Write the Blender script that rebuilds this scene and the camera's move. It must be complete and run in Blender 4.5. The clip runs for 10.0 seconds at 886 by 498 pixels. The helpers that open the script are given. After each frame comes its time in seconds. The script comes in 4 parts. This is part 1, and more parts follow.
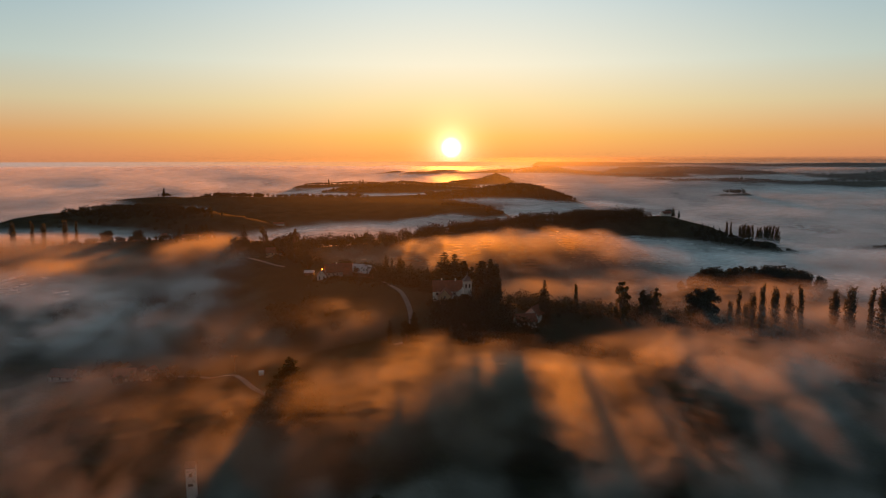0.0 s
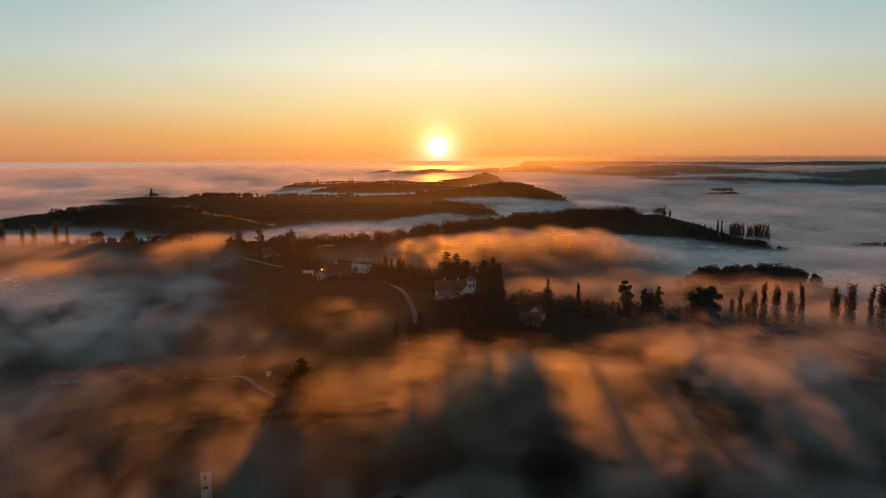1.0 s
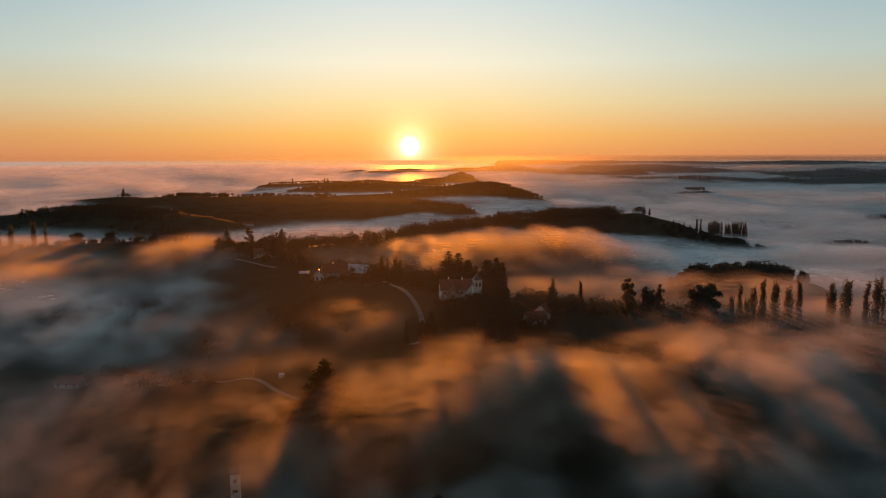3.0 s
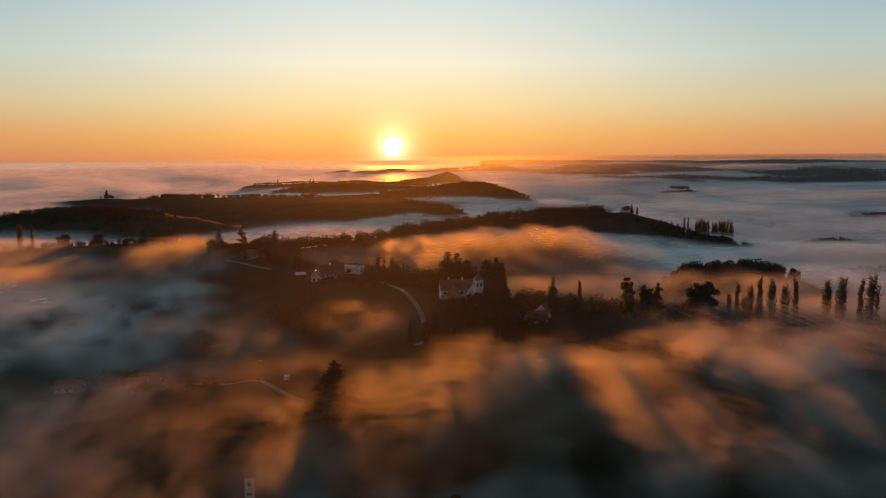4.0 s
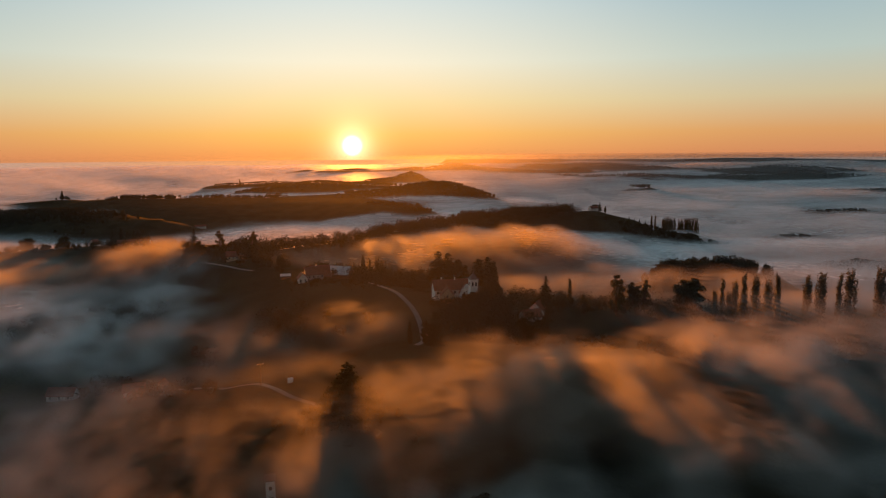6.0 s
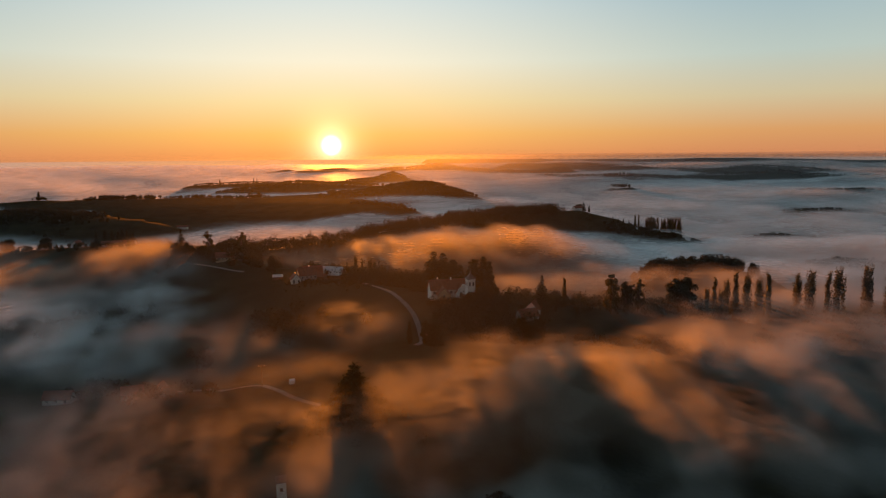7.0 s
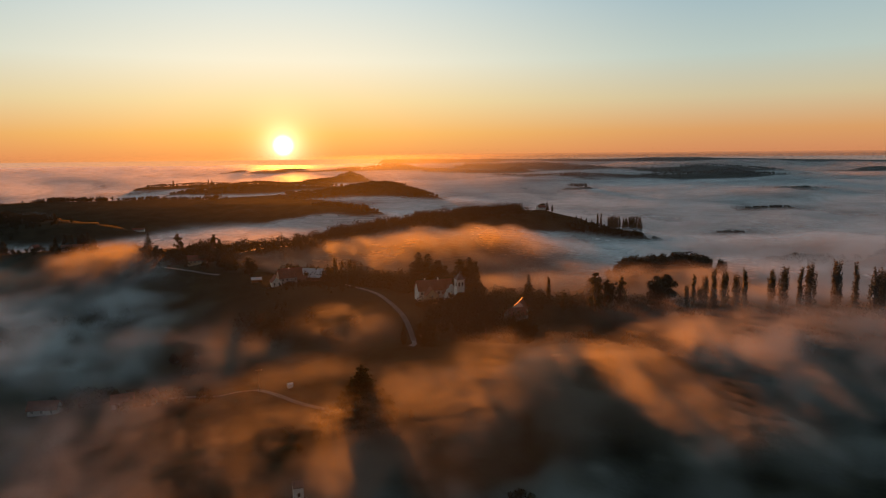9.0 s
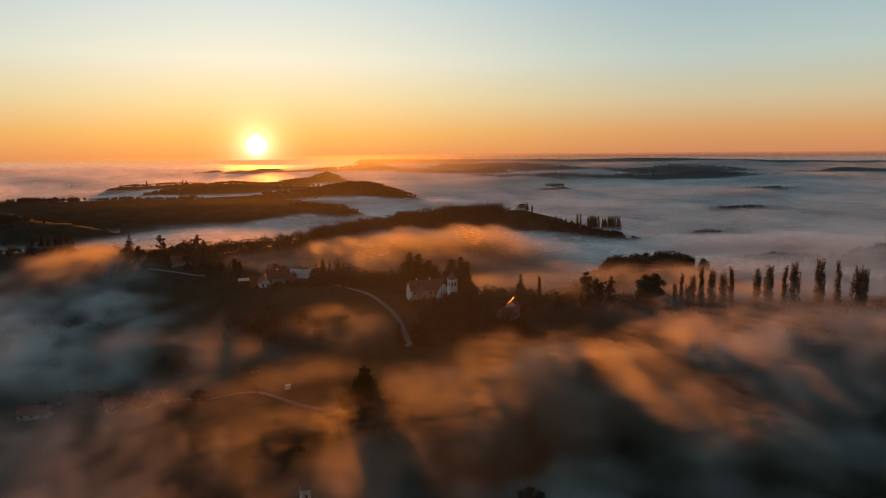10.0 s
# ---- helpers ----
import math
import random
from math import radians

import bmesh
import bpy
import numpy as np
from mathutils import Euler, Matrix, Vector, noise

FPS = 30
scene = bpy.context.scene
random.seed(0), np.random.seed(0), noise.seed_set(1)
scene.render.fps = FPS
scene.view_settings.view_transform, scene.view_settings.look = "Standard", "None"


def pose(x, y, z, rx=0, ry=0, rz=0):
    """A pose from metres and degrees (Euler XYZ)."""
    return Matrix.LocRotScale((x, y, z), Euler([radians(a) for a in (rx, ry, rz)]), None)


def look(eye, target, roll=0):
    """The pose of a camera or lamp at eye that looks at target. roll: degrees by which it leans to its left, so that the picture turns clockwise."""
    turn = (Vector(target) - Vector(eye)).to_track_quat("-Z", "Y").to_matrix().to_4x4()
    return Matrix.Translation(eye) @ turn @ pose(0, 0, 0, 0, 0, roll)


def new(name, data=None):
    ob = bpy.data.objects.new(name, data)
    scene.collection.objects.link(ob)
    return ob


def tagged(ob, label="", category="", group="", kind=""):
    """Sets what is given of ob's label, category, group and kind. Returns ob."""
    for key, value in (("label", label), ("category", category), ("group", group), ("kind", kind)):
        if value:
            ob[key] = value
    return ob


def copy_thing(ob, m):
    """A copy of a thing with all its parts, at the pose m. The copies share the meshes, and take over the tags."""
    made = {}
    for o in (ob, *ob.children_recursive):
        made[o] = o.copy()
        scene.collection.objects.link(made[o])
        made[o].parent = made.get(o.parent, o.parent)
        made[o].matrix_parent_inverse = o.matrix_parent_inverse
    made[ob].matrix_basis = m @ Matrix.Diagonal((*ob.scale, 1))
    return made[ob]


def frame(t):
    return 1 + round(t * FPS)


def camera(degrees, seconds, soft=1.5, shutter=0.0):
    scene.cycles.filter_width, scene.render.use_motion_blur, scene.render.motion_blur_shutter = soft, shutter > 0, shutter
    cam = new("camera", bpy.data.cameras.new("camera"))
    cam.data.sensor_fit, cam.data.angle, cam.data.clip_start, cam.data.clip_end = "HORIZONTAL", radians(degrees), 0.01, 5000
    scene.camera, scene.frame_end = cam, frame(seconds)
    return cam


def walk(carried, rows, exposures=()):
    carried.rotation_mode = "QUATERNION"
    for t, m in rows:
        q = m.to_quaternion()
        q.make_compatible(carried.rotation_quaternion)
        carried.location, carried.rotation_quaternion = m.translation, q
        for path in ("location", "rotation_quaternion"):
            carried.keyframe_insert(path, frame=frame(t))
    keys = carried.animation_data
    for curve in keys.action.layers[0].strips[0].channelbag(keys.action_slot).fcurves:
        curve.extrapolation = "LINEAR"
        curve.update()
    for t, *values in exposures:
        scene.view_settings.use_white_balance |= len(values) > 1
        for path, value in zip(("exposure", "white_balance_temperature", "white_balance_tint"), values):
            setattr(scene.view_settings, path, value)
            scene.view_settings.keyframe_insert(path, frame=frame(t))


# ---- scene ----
cam = camera(65.9, 10.0, soft=1.0)
PATH = [
    (0, (-6.014, -10.382, 105.658), (-5.995, -8.399, 105.393), 0.0),
    (0.5, (-10.55, -10.193, 105.748), (-10.512, -8.211, 105.482), -0.0),
    (1, (-15.088, -9.934, 105.737), (-15.032, -7.953, 105.47), -0.1),
    (1.5, (-19.548, -9.687, 105.788), (-19.474, -7.706, 105.522), -0.1),
    (2, (-24.125, -9.526, 105.777), (-24.032, -7.546, 105.511), -0.2),
    (2.5, (-29.034, -9.627, 105.841), (-28.918, -7.648, 105.573), -0.1),
    (4, (-43.04, -9.385, 106.275), (-42.856, -7.412, 106.006), -0.3),
    (4.5, (-47.76, -9.298, 106.351), (-47.548, -7.328, 106.082), -0.3),
    (5, (-52.496, -9.108, 106.485), (-52.256, -7.141, 106.215), -0.3),
    (5.5, (-57.103, -8.721, 106.784), (-56.834, -6.758, 106.513), -0.4),
    (7, (-71.445, -7.751, 107.364), (-71.089, -5.802, 107.091), -0.4),
    (7.5, (-76.072, -7.357, 107.615), (-75.686, -5.413, 107.342), -0.5),
    (8, (-80.899, -6.938, 107.781), (-80.481, -5.002, 107.507), -0.5),
    (8.5, (-85.573, -5.998, 107.926), (-85.121, -4.069, 107.653), -0.5),
    (9, (-90.162, -4.655, 107.991), (-89.677, -2.734, 107.717), -0.5),
    (9.5, (-94.976, -3.537, 107.955), (-94.457, -1.625, 107.682), -0.5),
    (10, (-99.787, -2.36, 107.97), (-99.232, -0.458, 107.696), -0.4),
]
walk(cam, [(t, look(eye, target, roll)) for t, eye, target, roll in PATH])

# ---- world, sun ----
SUN_AZ, SUN_EL = radians(1.23), radians(2.3)
SUN_DIR = Vector((math.sin(SUN_AZ) * math.cos(SUN_EL), math.cos(SUN_AZ) * math.cos(SUN_EL), math.sin(SUN_EL)))
DISC_EL = radians(0.82)
DISC_DIR = Vector((math.sin(SUN_AZ) * math.cos(DISC_EL), math.cos(SUN_AZ) * math.cos(DISC_EL), math.sin(DISC_EL)))
scene.cycles.transparent_max_bounces = 64


def rgb(r, g, b):
    """Linear colour from 0..255 display values."""
    return tuple(((c / 255 + 0.055) / 1.055) ** 2.4 if c > 10 else c / 255 / 12.92 for c in (r, g, b)) + (1.0,)


class Nodes:
    """Short hand for building a node tree."""

    def __init__(self, tree):
        self.tree = tree
        tree.nodes.clear()

    def add(self, kind, inputs=None, **props):
        n = self.tree.nodes.new(kind)
        for k, v in props.items():
            setattr(n, k, v)
        for k, v in (inputs or {}).items():
            if isinstance(v, bpy.types.NodeSocket):
                self.tree.links.new(v, n.inputs[k])
            else:
                n.inputs[k].default_value = v
        return n

    def maths(self, op, a, b=0.0, clamp=False):
        return self.add("ShaderNodeMath", {0: a, 1: b}, operation=op, use_clamp=clamp).outputs[0]

    def ramp(self, fac, stops, mode="LINEAR"):
        n = self.add("ShaderNodeValToRGB", {0: fac})
        n.color_ramp.interpolation = mode
        while len(n.color_ramp.elements) < len(stops):
            n.color_ramp.elements.new(0.5)
        for e, (p, c) in zip(n.color_ramp.elements, stops):
            e.position, e.color = p, c
        return n.outputs[0]

    def mix(self, fac, a, b, mode="MIX"):
        n = self.add("ShaderNodeMix", data_type="RGBA", blend_type=mode)
        for k, v in ((0, fac), (6, a), (7, b)):
            if isinstance(v, bpy.types.NodeSocket):
                self.tree.links.new(v, n.inputs[k])
            else:
                n.inputs[k].default_value = v
        return n.outputs[2]


def build_world():
    world = bpy.data.worlds.new("dawn_sky")
    scene.world = world
    world.use_nodes = True
    n = Nodes(world.node_tree)
    way = n.add("ShaderNodeTexCoord").outputs["Generated"]
    up = n.add("ShaderNodeSeparateXYZ", {0: way}).outputs[2]
    # clear dawn sky: warm at the horizon, pale above, deep blue overhead; the stops are sines of the elevation
    e = n.maths("MULTIPLY", n.maths("ADD", up, 0.0), 1.0)
    far = n.ramp(e, [(0.0, rgb(216, 142, 98)), (0.03, rgb(224, 163, 106)), (0.075, rgb(215, 199, 162)), (0.13, rgb(194, 208, 200)),
                     (0.22, rgb(162, 190, 202)), (0.36, rgb(158, 184, 197)), (0.62, rgb(126, 152, 165)), (1.0, rgb(106, 130, 144))])
    near = n.ramp(e, [(0.0, rgb(244, 158, 92)), (0.03, rgb(252, 192, 108)), (0.075, rgb(252, 226, 168)), (0.13, rgb(253, 247, 222)),
                      (0.22, rgb(226, 238, 236)), (0.36, rgb(172, 196, 206)), (0.62, rgb(128, 153, 166)), (1.0, rgb(106, 130, 144))])
    d = n.add("ShaderNodeVectorMath", {0: way, 1: DISC_DIR}, operation="DOT_PRODUCT").outputs["Value"]
    ang = n.maths("MULTIPLY", n.maths("ARCCOSINE", n.maths("MINIMUM", d, 1.0)), 180 / math.pi)
    side = n.add("ShaderNodeMapRange", {0: ang, 1: 38.0, 2: 3.0, 3: 0.0, 4: 1.0}, interpolation_type="SMOOTHSTEP").outputs[0]
    sky = n.mix(side, far, near)
    # the sky behind the camera, away from the sunrise, is dim and blue
    back = n.add("ShaderNodeMapRange", {0: ang, 1: 60.0, 2: 120.0, 3: 0.0, 4: 0.8}, interpolation_type="SMOOTHSTEP").outputs[0]
    sky = n.mix(back, sky, rgb(78, 90, 96))
    air = n.add("ShaderNodeTexSky", sky_type="NISHITA", sun_disc=False, sun_elevation=SUN_EL, sun_rotation=SUN_AZ).outputs[0]
    sky = n.mix(0.1, sky, n.mix(1.0, air, (0.06, 0.06, 0.06, 1), "MULTIPLY"))
    # aureole and the sun itself
    glow = n.maths("POWER", n.add("ShaderNodeMapRange", {0: ang, 1: 6.0, 2: 0.6, 3: 0.0, 4: 1.0}).outputs[0], 3.5)
    sky = n.mix(glow, sky, (0.7, 0.52, 0.26, 1), "ADD")
    near_glow = n.maths("POWER", n.add("ShaderNodeMapRange", {0: ang, 1: 2.6, 2: 0.6, 3: 0.0, 4: 1.0}).outputs[0], 2.2)
    sky = n.mix(near_glow, sky, (0.34, 0.30, 0.25, 1), "ADD")
    disc = n.add("ShaderNodeMapRange", {0: ang, 1: 0.98, 2: 0.45, 3: 0.0, 4: 1.0}, interpolation_type="SMOOTHSTEP").outputs[0]
    sky = n.mix(disc, sky, (1.6, 1.5, 1.1, 1), "ADD")
    # the last strip of the mist sea, too far off to shift
    below = n.add("ShaderNodeMapRange", {0: up, 1: -0.0052, 2: -0.0064, 3: 0.0, 4: 1.0}).outputs[0]
    # its glow is painted into the sky, warmer toward the sun
    strip = n.mix(side, rgb(188, 160, 148), rgb(236, 162, 104))
    sky = n.mix(below, sky, strip)
    bg = n.add("ShaderNodeBackground", {0: sky, 1: 1.0}).outputs[0]
    n.add("ShaderNodeOutputWorld", {0: bg})


build_world()
lamp = bpy.data.lights.new("sun", "SUN")
lamp.energy, lamp.angle, lamp.color = 100.0, radians(2.6), (1.0, 0.265, 0.022)
new("sun", lamp).matrix_world = look((0, 0, 0), -SUN_DIR)
scene.objects["sun"].location = (0, 300, 300)


# ---- noise over the plan ----
def lattice(ix, iy, seed):
    h = (ix * 374761393 + iy * 668265263 + seed * 1442695041) & 0xFFFFFFFF
    h = ((h ^ (h >> 13)) * 1274126177) & 0xFFFFFFFF
    return ((h ^ (h >> 16)) & 0xFFFF) / 32767.5 - 1


def value_noise(x, y, seed):
    ix, iy = np.floor(x).astype(np.int64), np.floor(y).astype(np.int64)
    fx, fy = x - ix, y - iy
    fx, fy = fx * fx * fx * (fx * (fx * 6 - 15) + 10), fy * fy * fy * (fy * (fy * 6 - 15) + 10)
    a, b = lattice(ix, iy, seed), lattice(ix + 1, iy, seed)
    c, d = lattice(ix, iy + 1, seed), lattice(ix + 1, iy + 1, seed)
    return (a + (b - a) * fx) * (1 - fy) + (c + (d - c) * fx) * fy


def fbm(x, y, size, octaves=4, seed=1):
    """Noise of about -1..1 whose largest features are size metres across."""
    total, amp = 0, 0.55
    for k in range(octaves):
        total = total + amp * value_noise(x / size * 2**k + 17.3 * k, y / size * 2**k - 9.1 * k, seed + k)
        amp *= 0.5
    return total


# ---- the lie of the land ----
CX, CY = -50.0, -10.0
RIM = 4900.0


def smooth(a, b, v):
    f = np.clip((v - a) / (b - a), 0, 1)
    return f * f * (3 - 2 * f)


def sea_level(x, y):
    """Top of the mist over the low country; far off it lifts to the horizon."""
    r = np.hypot(x - CX, y - CY)
    return -32.0 + 0.0302 * 60 * np.logaddexp(0, (r - 2200) / 60)


RIDGES = []


def ridge(line, lee=1.0, power=2):
    """A hill line through points of x, y, height of the crest and half width; lee: how much steeper it falls on its far side; power: 4 for a broad back."""
    RIDGES.append((np.array(line, float), lee, power))


def hills(x, y, low):
    z = low
    for line, lee, power in RIDGES:
        lift = np.zeros_like(x)
        for p, q in zip(line[:-1], line[1:]):
            d = q[:2] - p[:2]
            f = np.clip(((x - p[0]) * d[0] + (y - p[1]) * d[1]) / (d @ d), 0, 1)
            dist = np.hypot(x - p[0] - f * d[0], y - p[1] - f * d[1]) * np.where(y > p[1] + f * d[1], lee, 1.0)
            top, wide = p[2] + f * (q[2] - p[2]), p[3] + f * (q[3] - p[3])
            lift = np.maximum(lift, (top - low) * np.exp(-((dist / wide) ** power)))
        z = np.maximum(z, low + lift)
    return z


# the church ridge and its run to the farms, and the slope below the camera
ridge([(420, 330, 2, 70), (300, 345, 4, 70), (140, 372, 8, 70), (60, 375, 17, 75), (0, 388, 23, 80), (-60, 445, 22, 80), (-92, 494, 18, 80)])
ridge([(-92, 494, 18, 80), (-139, 590, 19, 80), (-172, 705, 18, 90), (-330, 830, 6, 110), (-520, 860, -6, 90), (-850, 920, -18, 110)])
ridge([(70, 300, 10, 60), (-30, 308, 16, 70), (-105, 268, 5, 60), (-200, 290, -3, 80)])
ridge([(160, 200, -16, 150), (-60, 200, -4, 120), (-200, 220, -4, 130), (-100, 0, -22, 260)])
# the wooded ridge that climbs to the hill with the white house
ridge([(-150, 640, 17, 60), (-51, 740, 14, 55), (46, 880, 14, 55), (120, 960, 13, 65), (228, 1050, 12, 75), (300, 1105, 9, 85), (392, 1164, 7, 75), (441, 1130, -6, 60)])
ridge([(392, 1164, 7, 75), (441, 1010, -18, 60), (480, 985, -24, 50), (535, 955, -40, 45)])
# low dark hill by the ridge end, the pale meadow crest behind it and the broad dark hill
ridge([(-856, 1500, -23, 120), (-819, 1560, -20, 170), (-786, 1640, -16.5, 180), (-725, 1640, -15, 190), (-661, 1600, -12.5, 190), (-594, 1560, -15, 180), (-494, 1480, -18, 150)], 2.5, 4)
ridge([(-1169, 2150, -50, 90), (-1106, 2150, -46, 100), (-1049, 2200, -37, 110), (-988, 2250, -25, 120), (-904, 2250, -19, 130), (-831, 2230, -22, 140), (-700, 2100, -12, 160)], 2.0)
ridge([(-645, 2000, -7.5, 220), (-542, 2020, -10, 330), (-413, 2040, -11, 450), (-341, 2040, -12, 470), (-243, 2000, -11, 430), (-171, 1930, -11, 350), (-76, 1780, -9, 220), (41, 1640, -8.5, 140), (95, 1560, -8.5, 80), (124, 1500, -14, 50)], 4.0, 4)
# hill with the dark wood and the ridges behind it
ridge([(-220, 2170, -15, 70), (-116, 2180, -12, 80), (-27, 2180, -7, 80), (63, 2180, -4, 80), (127, 2190, 3, 85), (183, 2200, 11, 90), (229, 2200, 17, 90), (276, 2200, 17, 90), (319, 2180, 9, 85), (350, 2150, -2, 80), (377, 2100, -11, 70), (413, 2060, -23, 60)])
ridge([(-422, 2420, -16, 50), (-341, 2470, -8, 60), (-305, 2500, -4, 60), (-208, 2560, 5, 70), (-148, 2600, 11, 70), (-42, 2600, 6, 70), (64, 2600, 1, 70), (161, 2600, -4, 60)])
ridge([(-561, 2750, -7, 40), (-528, 2770, -1, 50), (-486, 2780, 2, 50), (-445, 2800, 2, 50), (-378, 2800, 5, 60), (-312, 2800, 6, 60), (-245, 2800, 4, 60), (-177, 2780, -5, 60)])
ridge([(-41, 2960, -4, 60), (82, 3000, 2, 70), (184, 3030, 8, 70), (223, 3050, 21, 55), (261, 3050, 31, 55), (300, 3050, 18, 55), (348, 3030, -4, 50)])
# far ridges towards the horizon
ridge([(-293, 4000, 28, 50), (-35, 4150, 30, 50), (172, 4200, 35, 50), (380, 4200, 37, 50)])
ridge([(-162, 3900, 26, 60), (93, 3950, 26, 60), (223, 3950, 28, 60), (321, 3950, 34, 60), (457, 3980, 34, 60), (530, 3980, 47, 60), (624, 3980, 59, 60), (685, 3980, 50, 60), (767, 3950, 30, 80), (905, 3707, 22.7, 80), (1038, 3407, 19, 80), (1226, 3493, 38.6, 80)])
ridge([(1067, 4053, 46, 90), (1271, 3802, 52.9, 90), (1445, 3709, 51.1, 90), (1561, 3503, 42.4, 90), (1769, 3379, 25.5, 80), (1906, 3159, 32, 80), (2125, 3139, 44.6, 90), (2277, 3027, 33.2, 80), (2400, 2930, 18.1, 80)])
ridge([(710, 4810, 82.7, 60), (977, 4761, 85.6, 60), (1440, 4637, 82.3, 60), (1919, 4455, 78, 60), (2262, 4288, 74.7, 60), (2456, 4178, 84, 60), (2698, 4023, 81.8, 60), (2948, 3841, 72.2, 60), (3242, 3591, 64.7, 60), (3601, 3228, 58.4, 60)])
ridge([(989, 3169, 8.6, 60), (1170, 3035, 7.2, 60), (1292, 2926, 14.6, 60), (1383, 2879, 11.9, 60), (1535, 2842, 1.8, 60)])
ridge([(1553, 2980, 3.8, 60), (1621, 2792, 12.7, 70), (1785, 2692, 19.9, 70), (1907, 2662, 30.6, 70), (2009, 2642, 15.8, 60), (2140, 2551, 10.3, 60), (2365, 2536, 3.9, 60)])
ridge([(2441, 2898, 19, 60), (2574, 2720, 19.4, 60), (2609, 2627, 34.7, 60), (2673, 2572, 38.4, 60), (2919, 2356, 38.1, 60)])
# a knoll raised under the lone spruce so that its height fits the view
ridge([(-74, 240, 10, 28), (-52, 241, 12, 28)])
# low hills that break through the mist
ridge([(180, 500, 4, 40), (222, 525, 8, 45), (269, 535, 8, 42), (300, 520, 4, 32)])
ridge([(685, 1050, -37, 45), (726, 1050, -36, 45)])
ridge([(1097, 1500, -35, 60), (1201, 1500, -34, 70)])
ridge([(400, 650, -18, 50), (472, 640, -12, 60), (540, 630, -15, 60)])
ridge([(590, 600, -6, 60), (660, 590, -1, 70)])
ridge([(1506, 2061, -24, 60), (1675, 1962, -16, 70), (1766, 1942, -20, 60)])
ridge([(1005, 2385, -15.1, 40), (1062, 2343, -13.5, 40)])


def ground_at(x, y):
    x, y = np.asarray(x, float), np.asarray(y, float)
    low = sea_level(x, y) - 26 + 44 * (1 - smooth(430, 900, y + 0.1 * x))
    z = hills(x, y, low)
    return z + 2.2 * fbm(x, y, 140, 4, 5) + 0.35 * fbm(x, y, 14, 3, 9)


def zat(x, y):
    return float(ground_at(np.array([x]), np.array([y]))[0])


def mist_top(x, y):
    """Height of the top of the mist."""
    near = 1 - smooth(400, 1130, y + 0.12 * x - 260 * np.exp(-(((x - 60) / 135) ** 2)))
    level = sea_level(x, y) + near * 48
    calm = 1 - smooth(3000, 4500, np.hypot(x - CX, y - CY))
    level = level + (6 * smooth(350, 800, np.hypot(x - CX, y - CY)) * fbm(x, y * 0.7, 380, 3, 21) + 5 * fbm(x, y, 900, 2, 31)) * calm + 3.4 * fbm(x, y, 95, 2, 41) * (1 - smooth(330, 620, np.hypot(x - CX, y - CY)))
    level = level - (0.10 + 0.12 * smooth(0, 60, x)) * np.clip(225 + 60 * fbm(x, y, 130, 3, 61) - y, 0, 200)
    wx, wy = x + 14 * fbm(x, y, 90, 2, 121), y + 12 * fbm(x, y, 90, 2, 131)
    for bx, by, rx, ry, up in BANKS:
        level = level + up * np.exp(-(((wx - bx) / rx) ** 2) - ((wy - by) / ry) ** 2)
    return level


# where the mist lies thicker (+) or thinner (-): x, y, spread in x and y, amount
THICK_NEAR = [(-260, 380, 120, 120, 0.8), (-130, 170, 90, 40, 0.2), (110, 180, 130, 50, 1.9), (-60, 170, 90, 30, 0.6), (20, 262, 40, 40, 0.7), (25, 212, 50, 32, 0.8), (-120, 240, 60, 20, 0.3),
              (200, 255, 120, 44, 0.8), (60, 262, 60, 30, 0.5), (-64, 214, 44, 16, 1.6), (-10, 245, 45, 22, 0.8), (70, 255, 60, 30, 0.9), (125, 260, 60, 30, 0.6)]
THICK_FAR = [(-760, 1760, 220, 130, 1.2), (-400, 880, 130, 70, 0.7), (90, 815, 120, 70, 0.8), (190, 280, 60, 40, 0.4), (-75, 318, 50, 22, 1.1), (-40, 350, 34, 26, 0.4), (-150, 345, 45, 16, 0.8),
             (10, 318, 40, 12, 0.7), (-128, 564, 26, 30, 1.0), (-251, 680, 80, 50, 0.8), (110, 430, 80, 40, 0.8), (70, 640, 140, 90, 0.6)]
THIN = [(-200, 310, 130, 90, -0.45), (310, 335, 90, 60, -0.8), (18, 338, 40, 24, -1.4), (170, 318, 110, 16, -0.3), (340, 930, 150, 110, -0.8), (-75, 462, 38, 16, -1.8), (-120, 400, 50, 20, -1.0), (-195, 470, 60, 40, -0.5), (-190, 300, 50, 18, -0.8),
        (38, 340, 34, 12, -0.9), (-235, 450, 110, 110, -0.3), (0, 382, 22, 12, -1.6), (-260, 330, 90, 40, -0.4), (240, 512, 70, 40, -2.4), (-420, 1600, 380, 330, -1.4)]
NEAR_LOAD = 0.16


def mist_load(x, y):
    total = np.zeros_like(x)
    wx, wy = x + 14 * fbm(x, y, 70, 3, 101), y + 12 * fbm(x, y, 70, 3, 111)
    for bx, by, rx, ry, amount in THICK_NEAR + THICK_FAR + THIN:
        total = total + amount * np.exp(-(((wx - bx) / rx) ** 2) - ((wy - by) / ry) ** 2)
    return np.exp(np.clip(total, -3.2, 2.4))


